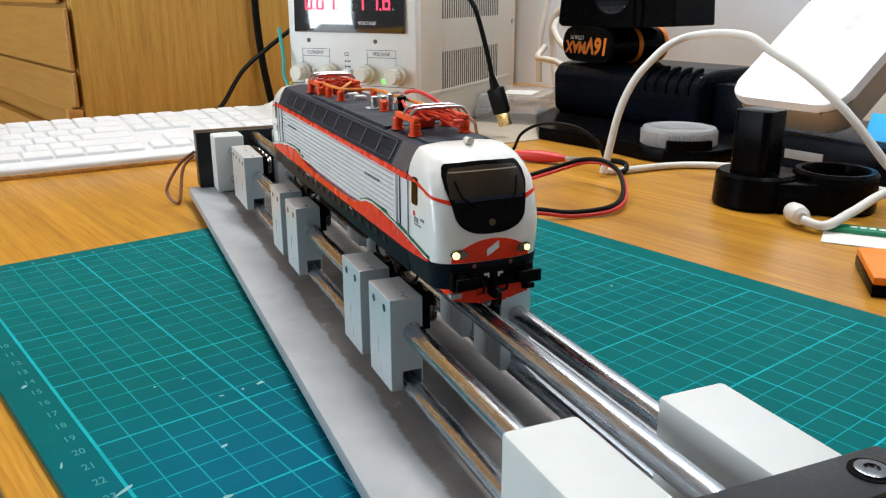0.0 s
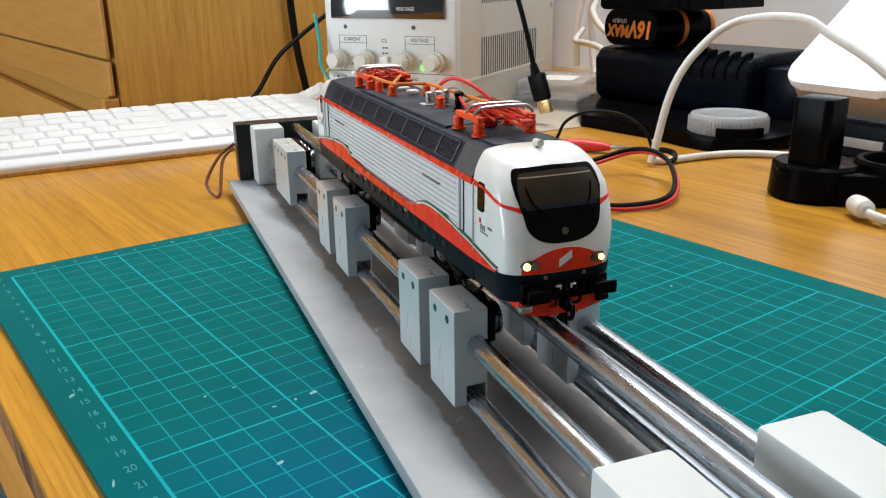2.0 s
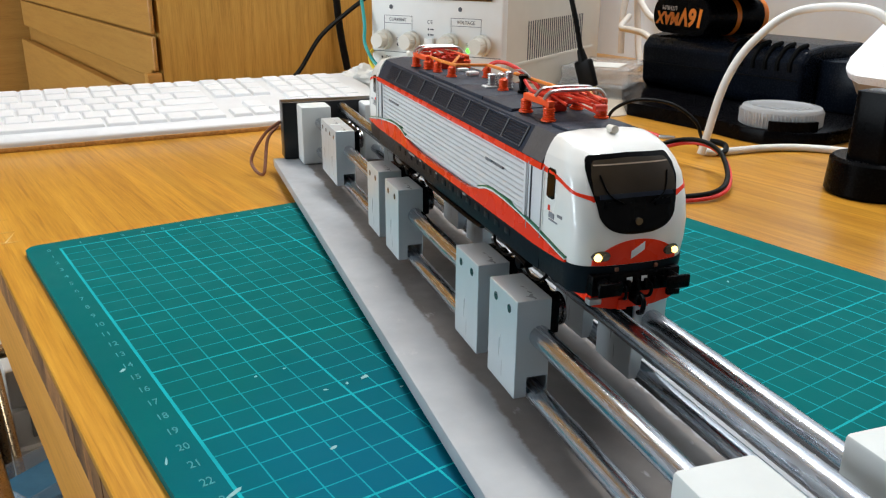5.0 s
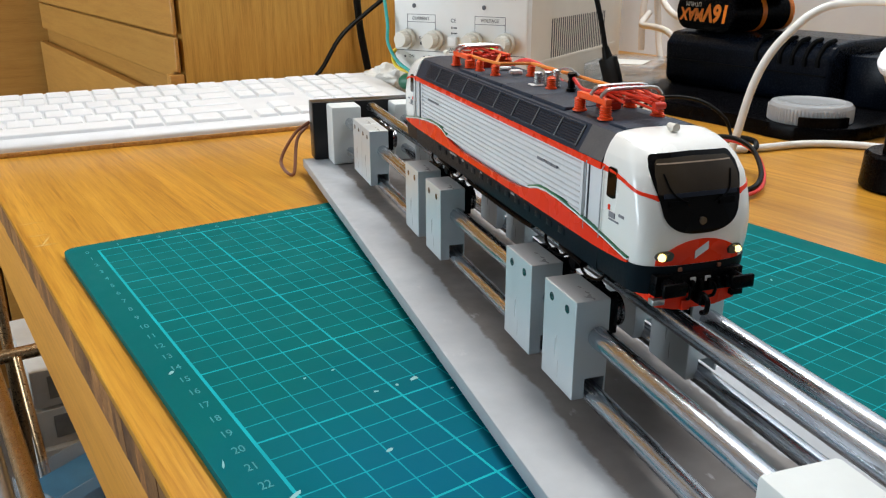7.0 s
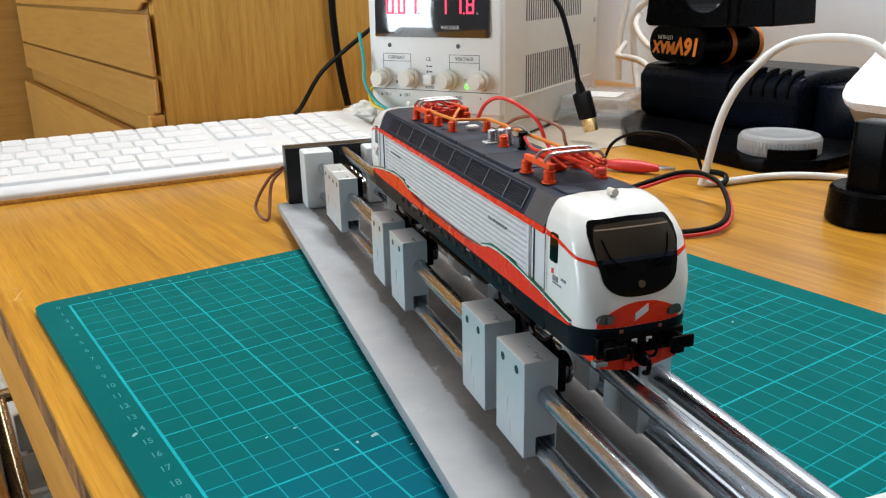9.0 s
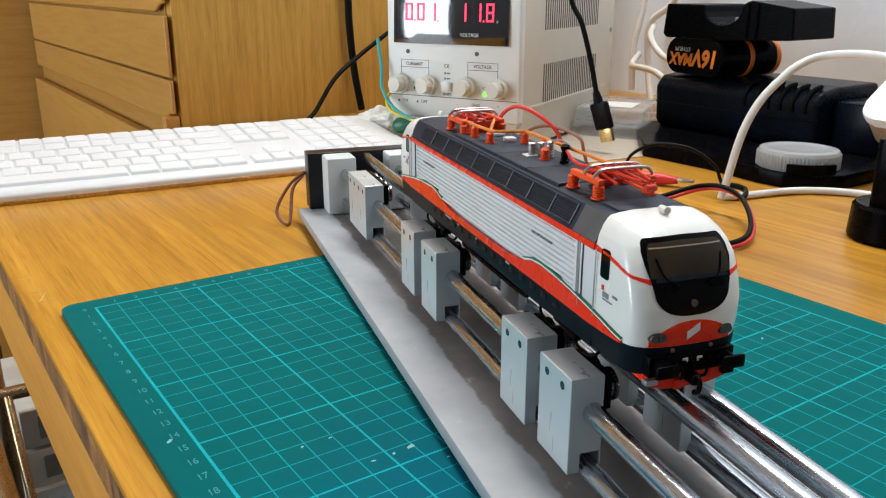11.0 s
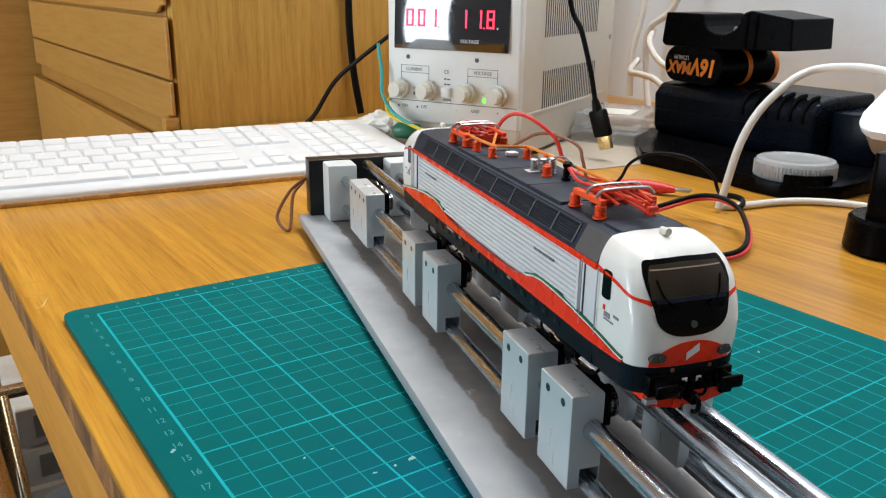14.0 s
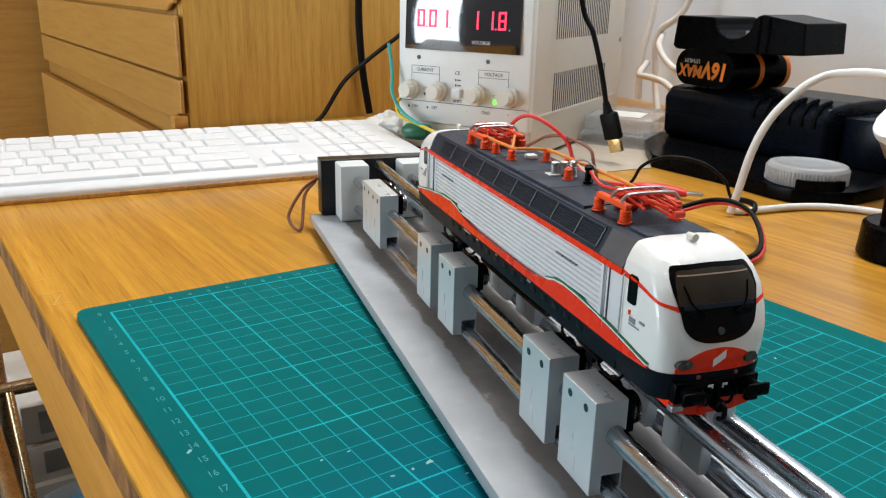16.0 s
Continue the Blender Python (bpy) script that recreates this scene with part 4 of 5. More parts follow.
def locomotive():
    L = thing("model_locomotive", RIG @ pose(MID, -0.2455, RAIL), "white and red model electric locomotive with red pantographs on the rollers", "model train")
    a, b = 0.0299, LEN - 0.0299
    part("body", box(-0.0157, 0.0157, a, b, 0.0128, 0.0356, 0.0002), M_RIB, L, "satin white body")
    part("skirt", box(-0.0169, 0.0169, a, b, 0.0056, 0.0128, 0.0003), M_SKIRT, L, "dark grey lower skirt")
    # roof with sloping shoulders
    pts = [(-0.0171, 0.0356), (-0.0171, 0.0364), (-0.0131, 0.0438), (-0.0060, 0.0448), (0.0060, 0.0448), (0.0131, 0.0438), (0.0171, 0.0364), (0.0171, 0.0356)]
    part("roof", prism(pts, "y", a + 0.0002, b - 0.0002), M_ROOF, L, "dark grey roof", smooth=False)
    for s in (-1, 1):
        part("shoulder_end", prism([(s * 0.0172, 0.0365), (s * 0.0132, 0.0439), (s * 0.0130, 0.0436), (s * 0.0169, 0.0363)], "y", a + 0.0003, a + 0.0135), M_ROOF2, L)
        side = part("corrugated_side", box(*sorted((s * 0.0150, s * 0.01675)), 0.0402, LEN - 0.0402, 0.0168, 0.0344), M_RIB, L, smooth=False)
        for k in range(10):
            z = 0.0172 + 0.0017 * k
            part("rib", add_prism(bmesh.new(), [(s * 0.0158, z), (s * 0.0171, z), (s * 0.01745, z + 0.0002), (s * 0.01745, z + 0.0009), (s * 0.0171, z + 0.00115), (s * 0.0158, z + 0.00115)], "y", 0.0405, LEN - 0.0405), M_RIB, side, smooth=False)
        for y0, y1 in ((a, 0.0396), (LEN - 0.0396, b)):
            part("cab_door", box(*sorted((s * 0.0150, s * 0.0168)), y0, y1, 0.0128, 0.0356, 0.0001), M_RIB, L, "flat white cab door")
        part("side_post", box(*sorted((s * 0.0160, s * 0.01755)), 0.0393, 0.0407, 0.0150, 0.0345, 0.0002), M_RIB, L)
        part("side_post", box(*sorted((s * 0.0160, s * 0.01755)), LEN - 0.0407, LEN - 0.0393, 0.0150, 0.0345, 0.0002), M_RIB, L)
        part("roof_edge_stripe", side_band([(a, 0.0345, 0.0363), (LEN / 2, 0.0345, 0.0363), (b, 0.0345, 0.0363)], s, 0.0006), M_RED, L, "red stripe under the roof")
        for rear in (False, True):
            part("red_wave", side_band(finer(WAVE), s, 0.0007, rear), M_RED, L, "red painted wave")
            up = [(y, h + 0.0003, h + 0.0008) for y, _, h in WAVE if 0.012 < y < 0.082]
            part("white_line", side_band(finer(up), s, 0.00075, rear), M_WHITE, L)
            up = [(y, h + 0.0008, h + 0.0011 + (0.0003 if 0.05 < y < 0.075 else 0)) for y, _, h in WAVE if 0.012 < y < 0.08]
            part("green_line", side_band(finer(up), s, 0.00078, rear), M_GREEN, L, "green line over the red wave")
        # shoulder grilles
        for k in range(9):
            y0, y1 = 0.0445 + k * 0.0166 + (0.0025 if k == 0 else 0), 0.0445 + k * 0.0166 + 0.0150
            n = Vector((s * 0.0074, 0, 0.0040)).normalized()
            lo, hi = Vector((s * 0.01655, 0, 0.0374)), Vector((s * 0.01355, 0, 0.04295))
            bm = bmesh.new()
            for j in range(9):
                c = lo + (hi - lo) * (j / 8)
                add_tube(bm, [(c.x + n.x * 0.0001, y0, c.z + n.z * 0.0001), (c.x + n.x * 0.0001, y1, c.z + n.z * 0.0001)], 0.00027, 5, False)
            part("grille", bm, M_GRILLE, L, "dark ventilation grille")
            part("grille_post", tube([(lo.x + n.x * 0.0002, y0 - 0.0008, lo.z + n.z * 0.0002), (hi.x + n.x * 0.0002, y0 - 0.0008, hi.z + n.z * 0.0002)], 0.0004, 5, False), M_ROOF2, L)
            for c in (lo, hi):
                part("grille_rim", tube([(c.x + n.x * 0.0002, y0 - 0.0008, c.z + n.z * 0.0002), (c.x + n.x * 0.0002, y1 + 0.0008, c.z + n.z * 0.0002)], 0.0003, 5, False), M_ROOF, L)
        # small print on the side and skirt
        for y in (0.0560, 0.1710):
            bm = bmesh.new()
            for k in range(8):
                add_box(bm, *sorted((s * 0.0170, s * 0.01760)), y + k * 0.0018, y + k * 0.0018 + (0.0013 if k != 4 else 0.0005), 0.0284, 0.0293)
            part("side_print", bm, M_PRINTG, L, "small unreadable grey print")
        for y in np.arange(0.05, 0.17, 0.0085):
            part("skirt_hatch", box(*sorted((s * 0.0168, s * 0.01715)), y, y + 0.0040, 0.0092, 0.0112, 0.0001), M_SKIRT, L)
        for y, w in ((0.148, 0.008), (0.139, 0.002), (0.119, 0.0015), (0.088, 0.003)):
            part("skirt_print", box(*sorted((s * 0.0169, s * 0.0172)), y, y + w, 0.0113, 0.0120), M_PLATE, L, "small unreadable grey print")
        part("underframe_box", box(*sorted((s * 0.0060, s * 0.0150)), 0.082, 0.132, 0.0022, 0.0069, 0.0006), M_CHASSIS, L)
        part("pipe", tube([(s * 0.0152, 0.075, 0.0050), (s * 0.0155, 0.082, 0.0034), (s * 0.0155, 0.132, 0.0034), (s * 0.0152, 0.139, 0.0050)], 0.0007, 6), M_CHASSIS, L)
    cab_end(L, False)
    cab_end(L, True)
    bogie(L, (0.0330, 0.0633), "black front bogie")
    bogie(L, (0.1525, 0.1838), "black rear bogie")
    part("keel", box(-0.0098, 0.0098, 0.02, LEN - 0.02, 0.0040, 0.0070, 0.0003), M_CHASSIS, L)
    # roof equipment
    for y0, y1 in ((0.064, 0.088), (0.0885, 0.1145), (0.115, 0.140), (0.1405, 0.160)):
        part("roof_panel", box(-0.0118, 0.0118, y0, y1, 0.0436, 0.0452, 0.0004), M_ROOF, L)
    part("roof_panel", box(-0.0100, 0.0100, 0.0300, 0.0400, 0.0440, 0.0451, 0.0003), M_ROOF, L)
    pantograph(L, 0.0450, False)
    pantograph(L, 0.1730, True)
    for x, y in ((-0.0072, 0.1580), (-0.0070, 0.1490), (-0.0062, 0.1345), (0.0062, 0.1290), (0.0068, 0.1130), (0.0068, 0.1600), (-0.0002, 0.0980), (0.0070, 0.0700)):
        insulator(L, x, y, 0.0451, 0.0043, 0.0016)
    part("busbar", tube([(-0.0066, 0.1640, 0.0498), (-0.0068, 0.1490, 0.0498), (-0.0060, 0.1345, 0.0498), (-0.0050, 0.1325, 0.0498), (0.0060, 0.1290, 0.0498), (0.0066, 0.1270, 0.0498),
                         (0.0068, 0.1130, 0.0498), (0.0069, 0.0700, 0.0498), (0.0060, 0.0600, 0.0498)], 0.00062, 7, False), M_BUS, L, "orange busbar along the roof")
    part("busbar", tube([(-0.0060, 0.1345, 0.0498), (0.0062, 0.1605, 0.0498), (0.0066, 0.1680, 0.0498)], 0.0006, 7, False), M_BUS, L, "orange busbar across the roof")
    for x, y, h in ((-0.0010, 0.1070, 0.0048), (0.0032, 0.1010, 0.0062), (0.0022, 0.1060, 0.0050)):
        prof = [(0.0014, 0)]
        for k in range(6):
            prof += [(0.0012, h * k / 6 + 0.0002), (0.0016, h * (k + 0.35) / 6), (0.0016, h * (k + 0.6) / 6), (0.0012, h * (k + 0.9) / 6)]
        part("arrester", lathe(prof + [(0.0009, h)], 14), M_SILVER, L, "grey ribbed arrester").matrix_basis = pose(x, y, 0.0451)
    for x, y in ((0.0052, 0.0930), (0.0036, 0.0905)):
        part("switch_post", lathe([(0.0016, 0), (0.0016, 0.001), (0.0010, 0.0012), (0.0012, 0.003), (0.0010, 0.0045), (0.0014, 0.005), (0.0014, 0.006)], 12), M_CHASSIS, L).matrix_basis = pose(x, y, 0.0451)
    part("roof_tray", box(-0.0040, 0.0005, 0.1045, 0.1090, 0.0451, 0.0456, 0.0002), M_PRINTW, L)
    part("roof_tray", box(0.0000, 0.0045, 0.1325, 0.1365, 0.0451, 0.0470, 0.0006), M_PRINTW, L)
    part("roof_tray", box(0.0005, 0.0055, 0.1460, 0.1490, 0.0451, 0.0466, 0.0006), M_PRINTW, L)
    part("roof_lead", tube([(0.0030, 0.1010, 0.0510), (0.0055, 0.0960, 0.0520), (0.0068, 0.0900, 0.0498)], 0.0004, 6), M_SILVER, L)
    part("roof_cable", tube([(0.0040, 0.0905, 0.0500), (0.0025, 0.0800, 0.0475), (0.0010, 0.0660, 0.0490), (0.0, 0.0600, 0.0498)], 0.0006, 6), M_CABLER, L, "red roof cable")
    return L


LOCO = locomotive()


# ---- keyboard ----
def keyboard():
    k = thing("keyboard", pose(-0.112, 0.2650, DESK, 0, 0, -7.0), "white full-size computer keyboard with flat keys, on the desk", "keyboard")
    W, D = 0.446, 0.160
    pts = [(0, 0.0), (0, 0.007), (0.004, 0.010), (D - 0.004, 0.0215), (D, 0.0190), (D, 0.0)]
    body = part("case", prism(pts, "x", 0, W), M_KEYB, k, smooth=False)
    bv = body.modifiers.new("round", "BEVEL")
    bv.width, bv.segments, bv.limit_method = 0.0018, 3, "ANGLE"
    part("base_edge", box(0.001, W - 0.001, -0.0012, 0.002, 0.0, 0.0035, 0.0006), M_DESKEDGE, k, "thin tan lower edge")
    slope = math.atan2(0.0115, D - 0.008)
    cache = {}

    def key(x, row, w):
        size = round(w, 4)
        if size not in cache:
            bm = bmesh.new()
            h, d = 0.0022, 0.0215
            lo = [bm.verts.new(c) for c in ((0, 0, 0), (w, 0, 0), (w, d, 0), (0, d, 0))]
            i = 0.0010
            hi = [bm.verts.new(c) for c in ((i, i, h), (w - i, i, h), (w - i, d - i, h), (i, d - i, h))]
            i += 0.0007
            tp = [bm.verts.new(c) for c in ((i, i, h + 0.0005), (w - i, i, h + 0.0005), (w - i, d - i, h + 0.0003), (i, d - i, h + 0.0003))]
            for a, b in ((lo, hi), (hi, tp)):
                for q in range(4):
                    bm.faces.new((a[q], a[(q + 1) % 4], b[(q + 1) % 4], b[q]))
            bm.faces.new(tp)
            bm.faces.new(lo[::-1])
            cache[size] = mesh_of("key", bm, M_KEY)
        o = new("key", cache[size])
        o.parent = k
        y = 0.0130 + row * 0.0230
        o.matrix_basis = Matrix.Translation((x, y, 0.0100 + (y - 0.004) * math.tan(slope))) @ Matrix.Rotation(slope, 4, "X")

    u = 0.0187
    rows = [([1.25, 1.25, 1.25, 6.25, 1.25, 1.25, 1.25, 1.25], 0.008), ([2.25] + [1] * 10 + [2.75], 0.008), ([1.75] + [1] * 11 + [2.25], 0.008),
            ([1.5] + [1] * 12 + [1.5], 0.008), ([1] * 13 + [2], 0.008), ([1] * 15, 0.008)]
    for r, (ws, x) in enumerate(rows):
        for w in ws:
            key(x, r, w * u - 0.0012)
            x += w * u
        x = 0.008 + 15 * u + 0.005
        if r in (0, 3, 4, 5):
            for i in range(3):
                key(x + i * u * 0.93, r, u * 0.93 - 0.0012)
        if r == 1:
            key(x + u * 0.93, r, u * 0.93 - 0.0012)
        x += 3 * u * 0.93 + 0.009
        for i in range(4):
            key(x + i * u * 0.93, r, u * 0.93 - 0.0012)


keyboard()


# ---- bench power supply ----
SEGS = {"0": "abcdef", "1": "bc", "8": "abcdefg"}


def seven_segment(parent, digit, x, z, h, y):
    w, t = h * 0.52, h * 0.13
    boxes = {"a": (0, w, h - t, h), "d": (0, w, 0, t), "g": (0, w, h / 2 - t / 2, h / 2 + t / 2), "f": (0, t, h / 2, h), "e": (0, t, 0, h / 2), "b": (w - t, w, h / 2, h), "c": (w - t, w, 0, h / 2)}
    for s in SEGS[digit]:
        a, b, c, d = boxes[s]
        if s in "adg":
            a, b = a + t * 0.35, b - t * 0.35
        part("digit_segment", box(x + a + 0.0002, x + b - 0.0002, y - 0.0003, y, z + c + 0.0002, z + d - 0.0002), M_DIGIT, parent, "glowing red display segment")


def power_supply():
    p = thing("bench_power_supply", pose(0.348, 0.305, DESK, 0, 0, -63.7) @ Matrix.Diagonal((0.945, 0.97, 0.985, 1)), "cream bench power supply with lit red display and four knobs", "power supply")
    W, H, D = 0.149, 0.172, 0.275
    case = part("case", box(0.002, W - 0.002, 0.010, D, 0.004, H, 0.002, 3), M_PSU, p, "cream metal case")
    part("front_panel", box(0, W, 0.0, 0.0105, 0.030, H + 0.002, 0.0022, 3), M_PSUFRONT, p, "pale grey front panel")
    part("terminal_panel", box(0.003, W - 0.003, 0.003, 0.0105, 0.004, 0.030, 0.001), M_PSU, p)
    part("panel_line", box(0.002, W - 0.002, -0.0002, 0.001, 0.0508, 0.0514), M_PRINT, p)
    for x in (0.015, W - 0.015):
        for y in (0.02, D - 0.02):
            part("foot", cyl((x, y, 0), (x, y, 0.0042), 0.006, seg=16), M_RUBBER, p)
    window = part("display_window", box(0.0095, 0.1375, -0.0010, 0.002, 0.1010, 0.1560, 0.0008), M_SCREEN, p, "dark glossy display window")
    # the pane leans back a little
    window.matrix_basis = Matrix.Translation((0, 0, 0.156)) @ Matrix.Rotation(radians(-2.5), 4, "X") @ Matrix.Translation((0, 0, -0.156))
    for d, x in (("0", 0.0235), ("0", 0.0370), ("1", 0.0500), ("1", 0.0840), ("1", 0.1000), ("8", 0.1135)):
        seven_segment(window, d, x, 0.1220, 0.0165, -0.0012)
    for x in (0.0345, 0.1110):
        part("decimal_point", box(x - 0.0007, x + 0.0007, -0.0015, -0.0011, 0.1219, 0.1233), M_DIGIT, window)
    face = Matrix.Rotation(radians(90), 4, "X")

    def word(text, x, z, size, material=M_PRINT, y=-0.0002, bold=0.0):
        lettering("lettering", text, size, Matrix.Translation((x, y, z)) @ face, material, p, bold)
    word("VOLTAGE", 0.096, 0.1100, 0.0046, M_PRINTW, -0.0032)
    word("V", 0.1255, 0.1225, 0.0035, M_PRINTW, -0.0027)
    word("A", 0.0610, 0.1225, 0.0035, M_PRINTW, -0.0027)
    for x in (0.0225, 0.1010):
        part("panel_screw", cyl((x + 0.002, -0.0006, 0.0932), (x + 0.002, 0.001, 0.0932), 0.0021, seg=14), M_PRINT, p, "dark panel screw")
    word("CURRENT", 0.0320, 0.0815, 0.0045)
    word("VOLTAGE", 0.1095, 0.0815, 0.0045)
    for a, b in ((0.0160, 0.0490), (0.0930, 0.1260)):
        for q in ((a, b, 0.0850, 0.0854), (a, b, 0.0780, 0.0784), (a, a + 0.0004, 0.071, 0.0852), (b - 0.0004, b, 0.071, 0.0852)):
            part("panel_line", box(q[0], q[1], -0.0002, 0.001, q[2], q[3]), M_PRINT, p)
    word("CE", 0.0695, 0.0805, 0.0050)
    for z in (0.0740, 0.0690):
        part("panel_mark", box(0.067, 0.0685, -0.0002, 0.001, z - 0.001, z + 0.001), M_PRINT, p)
        part("panel_mark", box(0.0695, 0.0735, -0.0002, 0.001, z - 0.0006, z + 0.0006), M_PRINT, p)
    for x, t in ((0.0163, "FINE"), (0.0487, "COARSE"), (0.0920, "FINE"), (0.1270, "COARSE")):
        k = part("knob", cyl((x, -0.0002, 0.0620), (x, -0.0060, 0.0620), 0.0097, 0.0093, seg=40), M_KNOB, p, "ivory control knob")
        bm = bmesh.new()
        add_cyl(bm, (x, -0.0060, 0.0620), (x, -0.0155, 0.0620), 0.0072, 0.0066, seg=36)
        for i in range(18):
            a = 2 * math.pi * i / 18
            add_cyl(bm, (x + 0.0068 * math.cos(a), -0.006, 0.062 + 0.0068 * math.sin(a)), (x + 0.0063 * math.cos(a), -0.0152, 0.062 + 0.0063 * math.sin(a)), 0.0008, seg=5)
        part("grip", bm, M_KNOB, k)
        word(t, x + 0.001, 0.0540, 0.0030)
    part("button", box(0.0650, 0.0745, -0.0045, 0.001, 0.0570, 0.0660, 0.0008), M_PSUFRONT, p, "pale push button")
    word("AMPS", 0.0700, 0.0540, 0.0042)
    part("indicator_led", cyl((0.1125, -0.0012, 0.0565), (0.1125, 0.001, 0.0565), 0.0021, seg=14), M_LED, p, "lit green indicator")
    part("indicator_led", cyl((0.0330, -0.0012, 0.0585), (0.0330, 0.001, 0.0585), 0.0017, seg=14), M_PRINT, p, "unlit dark indicator")
    word("C.V.", 0.1125, 0.0620, 0.0034)
    word("C.C.", 0.0330, 0.0635, 0.0034)
    for x, t in ((0.0165, "ON"), (0.0395, "OFF"), (0.0775, "-"), (0.0985, "GND"), (0.1230, "+")):
        word(t, x + 0.004, 0.0455, 0.0042)
    part("panel_mark", box(0.0120, 0.0138, -0.0002, 0.001, 0.0442, 0.0464), M_PRINT, p)
    part("panel_mark", box(0.0345, 0.0363, -0.0002, 0.001, 0.0442, 0.0464), M_PRINT, p)
    # ventilation slots on the side
    for z0 in (0.0440, 0.1130):
        for i in range(28):
            y = 0.062 + i * 0.0056
            part("ventilation_slot", box(W - 0.0030, W - 0.0016, y, y + 0.0017, z0, z0 + 0.037), M_PRINT, case, "narrow dark ventilation slot")
    part("side_panel", box(W - 0.004, W - 0.0012, 0.02, D - 0.02, 0.040, 0.044, 0.0004), M_PSU, case)
    part("case_screw", cyl((W - 0.003, D - 0.012, 0.105), (W - 0.0010, D - 0.012, 0.105), 0.0028, seg=14), M_SILVER, case)
    # terminals
    for x, mt in ((0.078, M_CABLEB), (0.1005, M_PLUGG), (0.123, M_CABLER)):
        part("terminal", cyl((x, 0.003, 0.018), (x, -0.014, 0.018), 0.0052, 0.0046, seg=18), mt, p)


power_supply()


# ---- cables on the desk ----
def cable(name, pts, r, material, label, steps=8):
    return single(name, tube(pts, r, 10, True, steps), material, Matrix(), label, "cable")


def crocodile_lead():
    t = thing("crocodile_clip", pose(0.4195, 0.0580, DESK + 0.0052, 0, 0, -64) @ Matrix.Diagonal((1.15, 1.15, 1.0, 1)), "red insulated crocodile clip lying on the desk", "clip")
    bm = lathe([(0.0018, 0), (0.0030, 0.002), (0.0045, 0.010), (0.0052, 0.020), (0.0046, 0.030), (0.0026, 0.040), (0.0022, 0.0405)], 18)
    s = part("sleeve", bm, M_CABLER, t, "glossy red sleeve")
    s.matrix_basis = pose(0, 0, 0, 0, 90, 0)
    part("jaw", box(0.0405, 0.0510, -0.0022, 0.0022, -0.0008, 0.0018, 0.0005), M_SILVER, t, "metal jaw")
    cable("lead_black", [(0.412, 0.060, -0.001), (0.415, 0.052, 0.008), (0.415, 0.0423, 0.0225), (0.425, 0.028, 0.0309), (0.437, 0.0048, 0.030), (0.446, -0.0114, 0.0189), (0.450, -0.0164, 0.0062), (0.438, -0.035, 0.0)], 0.0013, M_CABLEB, "thin black lead looped over the desk")
    cable("lead_black", [(0.320, -0.010, 0.001), (0.3485, -0.0255, 0.006), (0.3758, -0.0265, 0.0085), (0.3967, -0.0376, 0.0145), (0.4008, -0.0552, 0.0165), (0.3956, -0.0750, 0.0125), (0.3712, -0.1000, 0.005), (0.345, -0.111, 0.002), (0.318, -0.102, 0.001), (0.297, -0.090, 0.004), (0.27, -0.074, 0.004), (0.240, -0.058, 0.003)], 0.0016, M_CABLEB, "black test lead curled on the desk")
    cable("lead_red", [(0.321, -0.0116, -0.0012), (0.3495, -0.0271, 0.0038), (0.3768, -0.0281, 0.0063), (0.3977, -0.0392, 0.0123), (0.4018, -0.0568, 0.0143), (0.3966, -0.0766, 0.0103), (0.3722, -0.1016, 0.0028), (0.346, -0.1126, -0.0002), (0.319, -0.1036, -0.0012), (0.298, -0.0916, 0.0018), (0.271, -0.0756, 0.0018), (0.241, -0.0596, 0.0008)], 0.0014, M_CABLER, "red test lead curled on the desk")
    cable("lead_red", [(0.386, 0.192, 0.015), (0.374, 0.168, 0.028), (0.374, 0.155, 0.0443), (0.378, 0.1415, 0.0508), (0.385, 0.1258, 0.0463), (0.395, 0.1109, 0.033), (0.398, 0.1036, 0.0171), (0.401, 0.095, 0.008), (0.408, 0.080, 0.003), (0.420, 0.057, 0.0022)], 0.0017, M_CABLER, "red lead arching from the supply")
    cable("lead_brown", [(0.378, 0.165, 0.012), (0.385, 0.1411, 0.027), (0.39, 0.1304, 0.0336), (0.395, 0.114, 0.0358), (0.40, 0.0887, 0.030), (0.40, 0.0816, 0.0186), (0.402, 0.076, -0.001)], 0.0014, M_CABLEN, "thin brown lead by the supply")


crocodile_lead()
cable("lead_yellow", [(0.348, 0.304, 0.0470), (0.341, 0.2975, 0.0430), (0.340, 0.2880, 0.033), (0.347, 0.2700, 0.0277), (0.352, 0.2500, 0.023), (0.362, 0.24, 0.018)], 0.0017, M_CABLEY, "yellow lead at the supply")
cable("lead_teal", [(0.341, 0.312, 0.10), (0.340, 0.304, 0.0723), (0.338, 0.300, 0.0533), (0.342, 0.2850, 0.0356), (0.351, 0.2580, 0.0247), (0.364, 0.235, 0.018)], 0.0017, M_CABLET, "teal lead at the supply")
single("banana_plug", lathe([(0.004, 0), (0.0075, 0.004), (0.0085, 0.016), (0.0075, 0.026), (0.003, 0.030)], 18), M_PLUGG, pose(0.340, 0.283, 0.0195, 0, 90, -50), "dark green banana plug beside the supply", "plug")
cable("mains_cable", [(0.411, 0.502, 0.62), (0.411, 0.502, 0.30), (0.4115, 0.502, 0.1365), (0.4125, 0.502, 0.0974), (0.4167, 0.502, 0.0504), (0.4225, 0.500, 0.0120), (0.4240, 0.499, 0.0018)], 0.0044, M_CABLEB, "thick black mains cable down the cabinet side")
